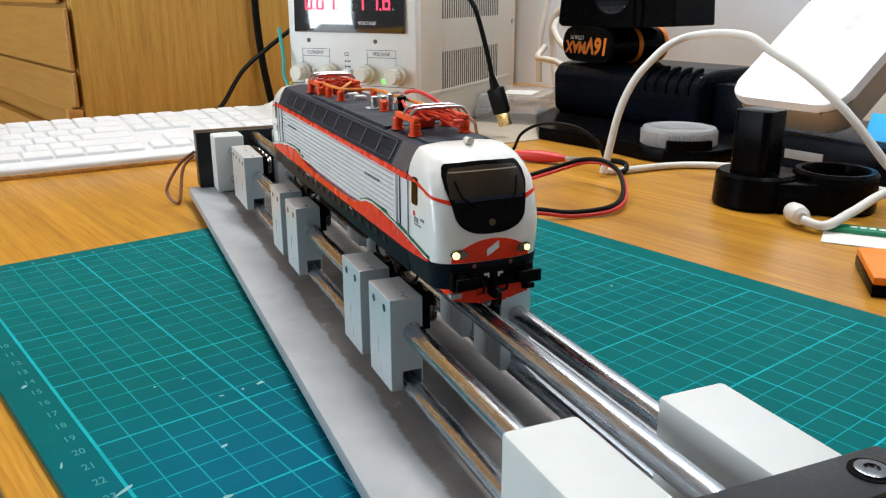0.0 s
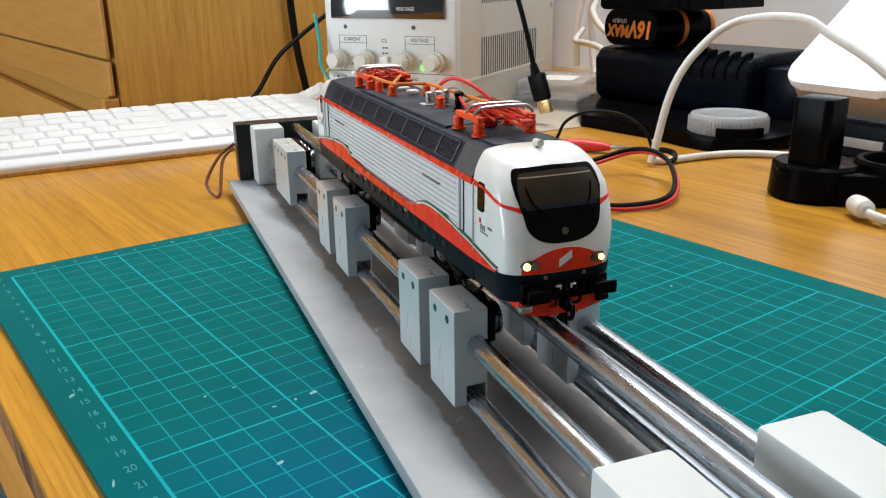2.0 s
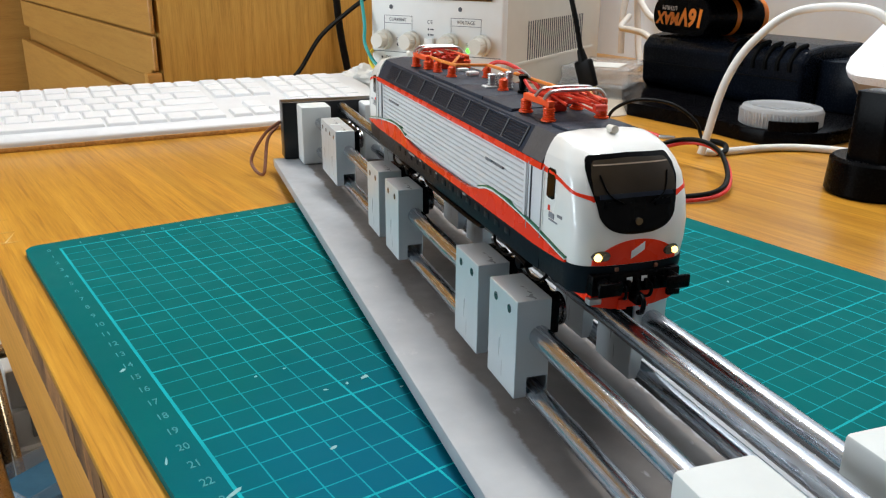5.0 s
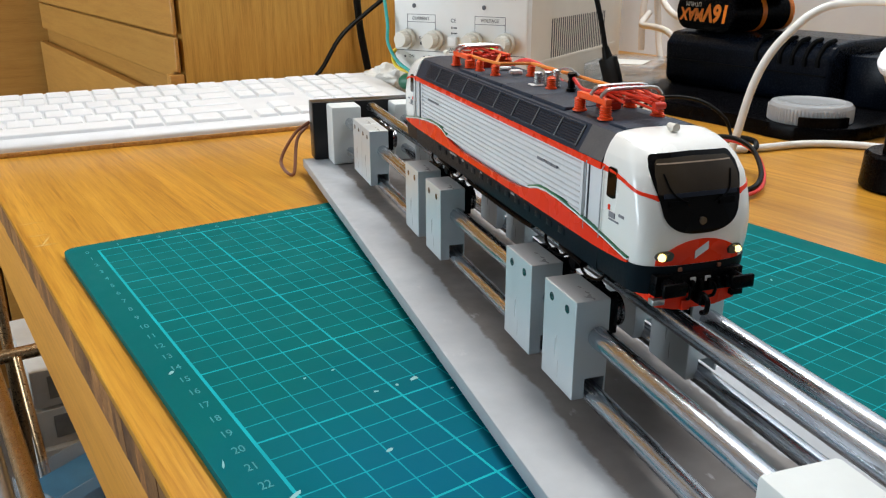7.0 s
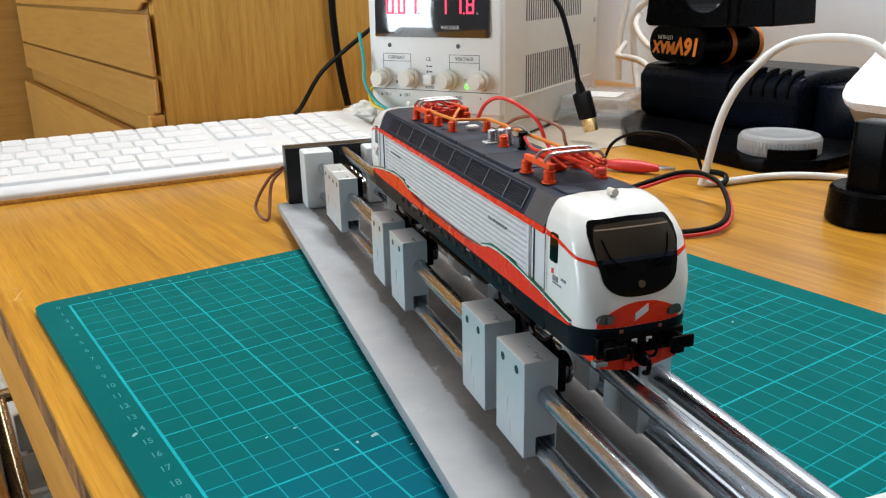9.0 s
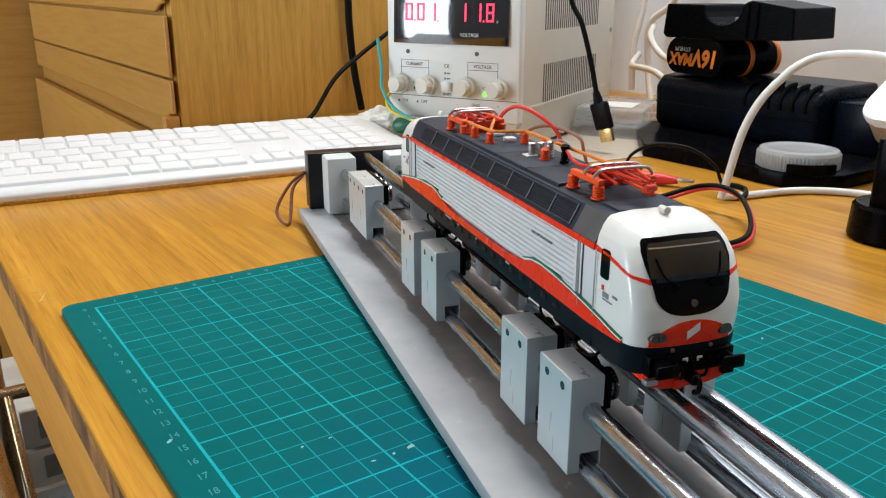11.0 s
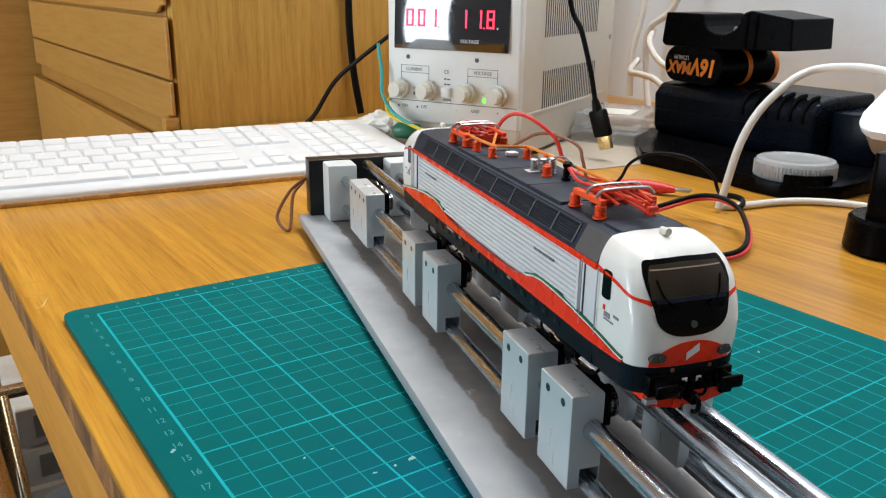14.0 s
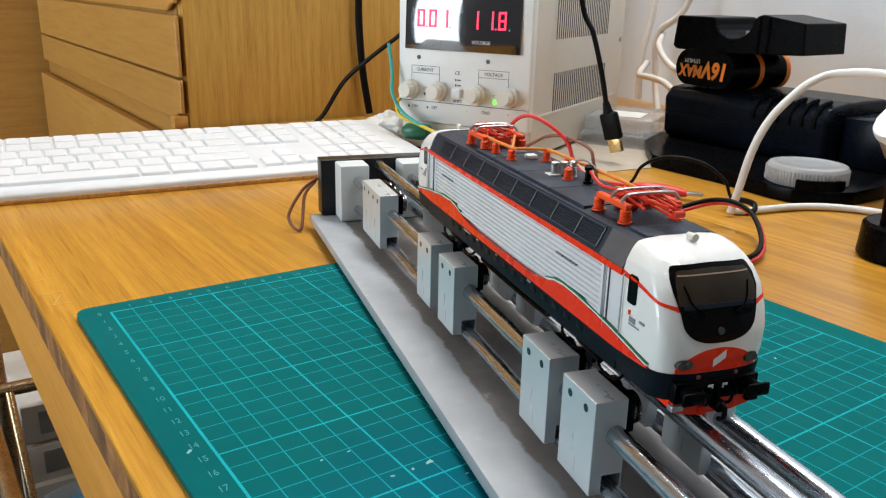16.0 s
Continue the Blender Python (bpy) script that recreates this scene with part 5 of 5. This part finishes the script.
cable("cable_black", [(0.332, 0.465, 0.000), (0.3480, 0.470, 0.011), (0.3790, 0.480, 0.0445), (0.4163, 0.487, 0.0685), (0.4538, 0.488, 0.0917), (0.4864, 0.490, 0.1103), (0.53, 0.48, 0.12)], 0.0026, M_CABLEB, "black cable rising behind the keyboard")
cable("lead_brown", [(0.158, 0.096, 0.030), (0.147, 0.098, 0.022), (0.136, 0.096, 0.006), (0.140, 0.086, -0.001), (0.150, 0.100, 0.018), (0.160, 0.104, 0.026)], 0.0011, M_CABLEN, "thin brown wire at the end bracket")


def usb_cable():
    t = thing("usb_cable", Matrix(), "black cable with a flat connector hanging to the desk", "cable")
    part("cord", tube([(0.462, 0.190, 0.24), (0.470, 0.1828, 0.145), (0.473, 0.168, 0.1157), (0.478, 0.1583, 0.0808), (0.483, 0.1531, 0.0489)], 0.0024, 10), M_CABLEB, t)
    m = look((0.483, 0.1531, 0.050), (0.491, 0.1430, 0.008), 62)
    part("boot", add_cyl(bmesh.new(), (0, 0, 0.005), (0, 0, -0.006), 0.0032, 0.0048, seg=14), M_CABLEB, t).matrix_basis = m
    bm = bmesh.new()
    add_box(bm, -0.0090, 0.0090, -0.0040, 0.0040, -0.031, -0.005, 0.0025)
    part("grip", bm, M_CABLEB, t).matrix_basis = m
    part("connector", box(-0.0066, 0.0066, -0.0024, 0.0024, -0.0430, -0.0305, 0.0004), M_GOLD, t, "brass-coloured connector").matrix_basis = m


usb_cable()


# ---- chargers against the wall ----
def slab(pts, z0, z1, bev=0.0015):
    bm = prism(pts, "z", z0, z1)
    bmesh.ops.bevel(bm, geom=bm.edges[:], offset=bev, segments=2, profile=0.5, affect="EDGES")
    return bm


def charger():
    c = thing("battery_charger", Matrix(), "black battery charger with cooling slots on a black foot", "charger")
    part("foot", slab([(0.545, 0.155), (0.511, 0.118), (0.514, 0.046), (0.504, -0.010), (0.505, -0.032), (0.517, -0.054), (0.540, -0.063), (0.585, -0.062), (0.72, -0.05), (0.72, 0.19), (0.60, 0.21)], DESK, 0.0085), M_BLACK, c)
    pts = [(0.612, 0.008), (0.606, 0.014), (0.603, 0.050), (0.612, 0.060), (0.640, 0.063), (0.70, 0.063), (0.70, 0.008)]
    b = part("housing", prism([(x, z) for x, z in pts], "y", 0.006, 0.190), M_NAVY, c, smooth=False)
    bv = b.modifiers.new("round", "BEVEL")
    bv.width, bv.segments, bv.limit_method = 0.004, 3, "ANGLE"
    part("end_housing", slab([(0.625, -0.040), (0.625, 0.004), (0.70, 0.004), (0.70, -0.040)], 0.0085, 0.052, 0.003), M_NAVY, c)
    for i in range(6):
        y = 0.018 + i * 0.0125
        part("slot", tube([(0.6025, y, 0.041), (0.6035, y, 0.050), (0.6105, y - 0.001, 0.0602), (0.622, y - 0.002, 0.0632)], 0.0021, 6), M_RUBBER, c, "dark cooling slot")
    part("seam", box(0.6015, 0.6040, 0.010, 0.186, 0.0335, 0.0345, 0.0003), M_RUBBER, c)
    arc = [radians(200 + 7 * i) for i in range(10)]
    rim = [(0.541 + 0.0365 * math.cos(q), -0.0205 + 0.0365 * math.sin(q)) for q in arc] + [(0.541 + 0.0332 * math.cos(q), -0.0205 + 0.0332 * math.sin(q)) for q in arc[::-1]]
    part("tray_lip", prism(rim, "z", 0.0084, 0.0160), M_BLACK, c, smooth=False)


charger()


def battery_pack():
    b = thing("battery_pack", pose(0.640, 0.144, 0.0808, 0, 0, -12), "black battery pack with orange rings lying on the charger", "battery")

    def stadium(y0, y1, r, x0, x1):
        out = []
        for cy, a0 in ((y1 - r, 0), (y0 + r, 180)):
            for i in range(13):
                a = radians(a0 + 180 * i / 12)
                out.append((cy + r * math.sin(a) if a0 == 0 else cy + r * math.sin(a), r * math.cos(a)))
        return prism(out, "x", x0, x1)
    part("cap", stadium(-0.043, 0.043, 0.0175, -0.030, 0.004), M_BLACK, b)
    part("ring", stadium(-0.0435, 0.0435, 0.0178, 0.004, 0.009), M_BATTO, b, "orange ring")
    part("barrel", stadium(-0.042, 0.042, 0.0170, 0.009, 0.038), M_BLACK, b)
    part("ring", stadium(-0.0425, 0.0425, 0.0174, 0.038, 0.043), M_BATTO, b, "orange ring")
    face = pose(-0.0304, 0, 0, 0, -90, 0) @ pose(0, 0, 0, 0, 0, 90)
    lettering("lettering", "16V", 0.0225, face @ pose(-0.0185, 0.0, 0, 0, 0, 0), M_BATTO, b, 0.0010, slant=0.15)
    lettering("lettering", "MAX", 0.0160, face @ pose(0.018, 0.0028, 0, 0, 0, 0), M_BATTO, b, 0.0008, slant=0.15)
    lettering("lettering", "LITHIUM", 0.0062, face @ pose(0.017, -0.0068, 0, 0, 0, 0), M_PRINTW, b)


battery_pack()


def cradle():
    t = thing("charging_cradle", pose(0.625, 0.101, 0.0986, 0, 0, 0), "black plastic cradle with a round hollow, lying on the battery", "cradle")
    pts = [(-0.115, 0.004), (-0.112, 0.036), (-0.060, 0.042), (-0.052, 0.043), (-0.044, 0.041)]
    for i in range(11):
        a = radians(180 + 180 * i / 10)
        pts.append((-0.010 + 0.029 * math.cos(a), 0.036 + 0.020 * math.sin(a)))
    pts += [(0.022, 0.038), (0.082, 0.038), (0.086, 0.004), (0.080, 0.0), (-0.020, 0.0)]
    pts = [(0.086 - (0.086 - y) * 0.735, z * 0.86) for y, z in pts]
    b = part("body", prism(pts, "x", -0.020, 0.045), M_BLACK, t, smooth=False)
    bv = b.modifiers.new("round", "BEVEL")
    bv.width, bv.segments, bv.limit_method = 0.002, 2, "ANGLE"
    for y in (-0.024, -0.014):
        part("ridge", tube([(-0.0203, y, 0.003), (-0.0207, y, 0.018), (-0.0203, y, 0.034)], 0.0016, 6), M_BLACK, t, "upright rib")
    part("contact", box(0.00, 0.02, 0.008, 0.016, 0.014, 0.021, 0.001), M_SILVER, t, "metal contact")


cradle()


def jar_lid():
    t = thing("jar_lid", pose(0.541, -0.0205, 0.0085) @ Matrix.Diagonal((0.9, 0.9, 0.88, 1)), "frosted plastic jar lid with a ribbed rim on the charger foot", "lid")
    part("lid", lathe([(0.0345, 0), (0.0350, 0.001), (0.0350, 0.014), (0.0335, 0.0165), (0.028, 0.0172), (0.0270, 0.0165), (0.012, 0.0168), (0.004, 0.0168)], 48), M_LID, t)
    bm = bmesh.new()
    for i in range(72):
        a = 2 * math.pi * i / 72
        add_cyl(bm, (0.0352 * math.cos(a), 0.0352 * math.sin(a), 0.001), (0.0352 * math.cos(a), 0.0352 * math.sin(a), 0.0135), 0.0007, seg=5)
    part("ribs", bm, M_LID, t)


jar_lid()


def clear_cases():
    for k, (z, dx, a) in enumerate(((DESK, 0.0, -64), (0.0125, 0.004, -60))):
        t = thing("plastic_case", pose(0.533 + dx, 0.238, z, 0, 0, a), "clear plastic parts case stacked on the desk", "case", "clear cases")
        for x0, x1, y0, y1 in ((0, 0.072, 0, 0.0015), (0, 0.072, 0.0985, 0.10), (0, 0.0015, 0.0015, 0.0985), (0.0705, 0.072, 0.0015, 0.0985)):
            part("wall", box(x0, x1, y0, y1, 0, 0.0148, 0.0003), M_CLEARBOX, t)
        part("lid", box(0.0005, 0.0715, 0.0005, 0.0995, 0.0120, 0.0135, 0.0003), M_CLEARBOX, t)
        part("base", box(0.002, 0.070, 0.002, 0.098, 0.0, 0.0015, 0.0002), M_CLEARBOX, t)
        if k:
            part("label", box(0.018, 0.055, 0.02, 0.06, 0.0137, 0.0141), M_PAPER, t, "white paper label")


clear_cases()


M_SHEET = surface("sheet_beige", (0.46, 0.385, 0.30), 0.5, 0, 0.03, 12, 0)
single("plastic_sheet", prism([(0.507, 0.114), (0.447, 0.1225), (0.400, 0.133), (0.425, 0.165), (0.505, 0.255), (0.60, 0.22), (0.56, 0.165)], "z", DESK, DESK + 0.0009), M_SHEET, Matrix(),
       "thin beige plastic sheet lying on the desk", "sheet", smooth=False)


# ---- white cables, dock, devices by the wall ----
cable("cable_white", [(0.4285, -0.0335, -0.0002), (0.431, -0.035, 0.0119), (0.4361, -0.0379, 0.0409), (0.4414, -0.041, 0.059), (0.4484, -0.0451, 0.0732), (0.4578, -0.0505, 0.0852), (0.4675, -0.056, 0.0947), (0.4807, -0.0637, 0.1011), (0.484, -0.088, 0.1045), (0.483, -0.113, 0.1030), (0.484, -0.1282, 0.0946), (0.487, -0.1562, 0.0792), (0.491, -0.184, 0.0571), (0.496, -0.2035, 0.0348), (0.501, -0.2133, 0.0226), (0.51, -0.235, 0.004)], 0.0029, M_CABLEW, "thick white cable arching over the desk")
cable("cable_white", [(0.436, -0.030, 0.0), (0.445, -0.037, 0.0), (0.4921, -0.0494, 0.0), (0.5201, -0.0724, 0.0), (0.535, -0.110, 0.0), (0.538, -0.16, 0.0), (0.53, -0.22, 0.0)], 0.0028, M_CABLEW, "white cable lying on the desk")
single("cable_knot", tube([(0.440, -0.020, 0.004), (0.447, -0.028, 0.006), (0.452, -0.036, 0.004), (0.446, -0.040, 0.0), (0.440, -0.032, -0.001)], 0.0022, 8), M_CABLEB, Matrix(), "black tie round the white cable", "cable tie")


def cable_dock():
    t = thing("cable_dock", pose(0.456, -0.172, DESK), "round black dock with an upright post on the desk", "dock")
    # two lobes: one carries the post, the other is an open cup
    lobe = part("base", lathe([(0.026, 0), (0.0275, 0.002), (0.0265, 0.021), (0.0245, 0.023), (0.006, 0.023)], 40), M_BLACK, t)
    lobe.matrix_basis = pose(-0.014, 0.018, 0)
    cup = part("cup", lathe([(0.025, 0.0), (0.0265, 0.002), (0.0262, 0.024), (0.0245, 0.026), (0.0212, 0.0258), (0.0200, 0.022), (0.0195, 0.006), (0.004, 0.006)], 40), M_BLACK, t, "open round cup")
    cup.matrix_basis = pose(0.015, -0.020, 0)
    part("bridge", slab([(-0.030, -0.006), (-0.004, -0.034), (0.008, -0.022), (-0.016, 0.004)], 0.0, 0.020, 0.002), M_BLACK, t)
    part("rear_bridge", slab([(-0.004, 0.012), (0.022, 0.0), (0.034, 0.010), (0.008, 0.036)], 0.0, 0.020, 0.002), M_BLACK, t)
    part("post", slab(round_rect(-0.034, -0.010, 0.003, 0.028, 0.004, 3), 0.0185, 0.064, 0.0006), M_BLACK, t, "upright black post")


cable_dock()


M_LILAC = surface("print_lilac", (0.55, 0.52, 0.80), 0.4, 0, 0.05, 60, 0)


def white_device():
    up, across = Vector((0.785, -0.11, 0.61)).normalized(), Vector((0.22, 0.97, 0.05))
    n = up.cross(across).normalized()
    across = n.cross(up)
    m = Matrix.Translation((0.555, -0.058, 0.0546)) @ Matrix((up, across, n)).transposed().to_4x4()
    t = thing("white_router", m, "white rounded network device leaning with its beige side showing", "router")
    part("front_cover", slab(round_rect(-0.004, 0.170, -0.098, 0.004, 0.018, 6), -0.008, 0.0, 0.002), M_ROUTERW, t, "bright white cover")
    part("housing", slab(round_rect(-0.003, 0.169, -0.097, 0.003, 0.018, 6), -0.030, -0.0082, 0.003), M_ROUTERB, t, "beige side housing")
    for i in range(3):
        part("indicator", box(0.070 + 0.012 * i, 0.075 + 0.012 * i, -0.055, -0.049, 0.0001, 0.0003), M_LILAC, t, "faint lilac indicator")


white_device()


def black_device():
    t = thing("black_device", pose(0.548, -0.085, DESK, 0, 0, -4), "low black device with a pale port on the desk", "device")
    part("case", slab(round_rect(0, 0.12, -0.21, 0.0, 0.008, 4), 0.0, 0.031, 0.003), M_NAVY, t)
    part("port", slab(round_rect(-0.0006, 0.002, -0.062, -0.030, 0.0006, 2), 0.013, 0.020, 0.0003), M_PLATE, t, "pale oval port")
    s = part("screen", box(-0.001, 0.001, -0.016, 0.0, 0.0, 0.020, 0.0005), M_BLUE, t, "small lit blue screen")
    s.matrix_basis = pose(0.02, -0.080, 0.032, 0, 20, 0)


black_device()


def white_plug():
    t = thing("plug_cable", Matrix(), "white cable with a moulded plug on the desk", "cable")
    part("cord", tube([(0.4065, -0.2065, 0.003), (0.4084, -0.2197, 0.002), (0.4303, -0.2248, 0.008), (0.4648, -0.2305, 0.016), (0.51, -0.245, 0.012), (0.54, -0.28, 0.002)], 0.0028, 10), M_CABLEW, t)
    o = part("plug", lathe([(0.003, 0), (0.0055, 0.002), (0.0062, 0.009), (0.0055, 0.016), (0.003, 0.020)], 16), M_CABLEW, t)
    o.matrix_basis = pose(0.4065, -0.2065, 0.0045, 90, 0, 140)
    g = thing("label_strip", pose(0.410, -0.214, DESK, 0, 0, -66), "green printed strip on pale paper on the desk", "label")
    part("paper", box(0.004, 0.075, -0.024, 0.006, 0.0, 0.0008), M_PAPER, g)
    part("strip", box(0.0, 0.080, 0.0, 0.012, 0.0009, 0.0035, 0.0006), surface("strip_green", (0.01, 0.22, 0.10), 0.35, 0, 0.1, 60, 0.05), g, "green strip")
    bm = bmesh.new()
    for i in range(8):
        add_box(bm, 0.018 + i * 0.005, 0.0215 + i * 0.005, 0.004, 0.008, 0.0036, 0.0038)
    part("print", bm, M_PRINTW, g, "unreadable pale print")


white_plug()


def orange_case():
    t = thing("orange_case", pose(0.323, -0.286, DESK, 0, 0, -52), "orange and black flat case on the desk", "case")
    part("shell", slab([(0, 0), (0.09, 0), (0.09, 0.05), (0.004, 0.05)], 0.006, 0.010, 0.001), M_BATTO, t, "orange cover")
    part("base", slab([(0.0, 0.0), (0.09, 0.0), (0.09, 0.05), (0.004, 0.05)], 0.0, 0.0058, 0.0008), M_BLACK, t, "black base")


orange_case()

# cables hanging on the wall
for pts, r in (([(0.83, 0.405, 0.60), (0.82, 0.405, 0.30), (0.81, 0.4003, 0.1423), (0.80, 0.4061, 0.0677), (0.80, 0.405, 0.01)], 0.0045),
               ([(0.84, 0.320, 0.60), (0.83, 0.330, 0.30), (0.81, 0.343, 0.1438), (0.80, 0.3798, 0.0993), (0.80, 0.377, 0.0399), (0.79, 0.36, 0.0)], 0.0045),
               ([(0.80, 0.395, 0.06), (0.76, 0.370, 0.0486), (0.745, 0.335, 0.048), (0.73, 0.2965, 0.0441), (0.72, 0.25, 0.02)], 0.004),
               ([(0.81, 0.38, 0.10), (0.77, 0.350, 0.085), (0.74, 0.300, 0.065), (0.715, 0.230, 0.055), (0.71, 0.21, 0.02)], 0.004),
               ([(0.845, 0.160, 0.60), (0.84, 0.175, 0.30), (0.835, 0.200, 0.20), (0.84, 0.240, 0.60)], 0.0045)):
    cable("cable_white", pts, r, M_CABLEW, "white cable hanging on the wall")
cable("cable_thin", [(0.80, -0.06, 0.22), (0.78, -0.03, 0.19), (0.74, -0.02, 0.14), (0.72, -0.03, 0.06)], 0.0016, M_CABLEB, "thin black cable on the wall")


# crumpled bag between keyboard and supply
def bag():
    bm = bmesh.new()
    bmesh.ops.create_icosphere(bm, subdivisions=4, radius=1.0)
    for v in bm.verts:
        n = noise.noise(v.co * 2.1) * 0.35 + noise.noise(v.co * 5.0) * 0.18
        v.co = v.co * (1 + n)
        v.co.x, v.co.y, v.co.z = v.co.x * 0.030, v.co.y * 0.026, max(0.0, (v.co.z + 0.6) * 0.019)
    single("crumpled_bag", bm, M_BAG, pose(0.366, 0.345, DESK, 0, 0, -60), "crumpled pale plastic bag beside the keyboard", "bag", smooth=False)


bag()


# ---- things under the desk front ----
def under_desk():
    t = thing("metal_rack", Matrix(), "brass-toned metal tube rack under the desk front", "rack")
    part("rail", cyl((-0.036, 0.15, -0.268), (-0.036, 0.72, -0.268), 0.008, seg=14), M_GOLDTUBE, t)
    part("rail", cyl((-0.052, 0.15, -0.290), (-0.052, 0.72, -0.290), 0.006, seg=14), M_SILVER, t)
    part("crossbar", cyl((-0.20, 0.690, -0.345), (0.06, 0.680, -0.345), 0.009, seg=14), M_GOLDTUBE, t)
    for x, y in ((-0.10, 0.80), (-0.005, 0.70), (-0.07, 0.84)):
        part("post", cyl((x, y, -0.74), (x, y, -0.07), 0.007, seg=12), M_GOLDTUBE, t)
    part("brace", cyl((0.0, 0.66, -0.34), (0.0, 0.40, -0.60), 0.005, seg=12), M_GOLDTUBE, t)
    for x, y, z, sx, sy, h in ((0.012, 0.70, -0.50, 0.16, 0.20, 0.055), (0.012, 0.70, -0.44, 0.16, 0.20, 0.055), (0.010, 0.69, -0.74, 0.17, 0.21, 0.24)):
        b = thing("carton", pose(x, y, z), "white cardboard carton with a printed label under the desk", "box", "cartons under the desk")
        part("carton", box(0, sx, 0, sy, 0, h, 0.002), M_PAPER, b)
        part("label", box(0.02, 0.06, -0.0012, 0.0002, 0.012, min(h - 0.008, 0.045)), M_PLATE, b, "grey unreadable label")
    c = thing("parts_tray", pose(-0.012, 0.34, -0.385, 0, 0, 25), "translucent tray with blue lining under the desk", "tray")
    for x0, x1, y0, y1 in ((0, 0.085, 0, 0.002), (0, 0.085, 0.068, 0.07), (0, 0.002, 0.002, 0.068), (0.083, 0.085, 0.002, 0.068)):
        part("wall", box(x0, x1, y0, y1, 0, 0.035, 0.0004), M_CLEARBOX, c)
    part("lining", box(0.003, 0.082, 0.003, 0.067, 0.0, 0.020, 0.001), M_BLUEBOX, c, "blue lining")
    part("stand", box(0.0, 0.08, 0.0, 0.07, -0.355, -0.001, 0.002), M_NAVY, c)
    k = thing("dark_bin", pose(-0.26, 0.30, -0.74), "dark plastic bin on the floor beside the desk", "bin")
    part("body", box(0, 0.15, 0, 0.5, 0, 0.36, 0.01), M_NAVY, k)
    part("rim", box(-0.004, 0.154, -0.004, 0.504, 0.361, 0.372, 0.003), M_NAVY, k)


under_desk()


# ---- what moves ----
def motions():
    """The headlight bulbs shine until the lights go out in the second gap, when they draw back into their sockets."""
    for bulb, (x, y, z) in BULBS:
        walk(bulb, [(0.0, pose(x, y, z)), (8.6, pose(x, y, z)), (9.4, pose(x, y + 0.006, z)), (16.0, pose(x, y + 0.006, z))])


motions()
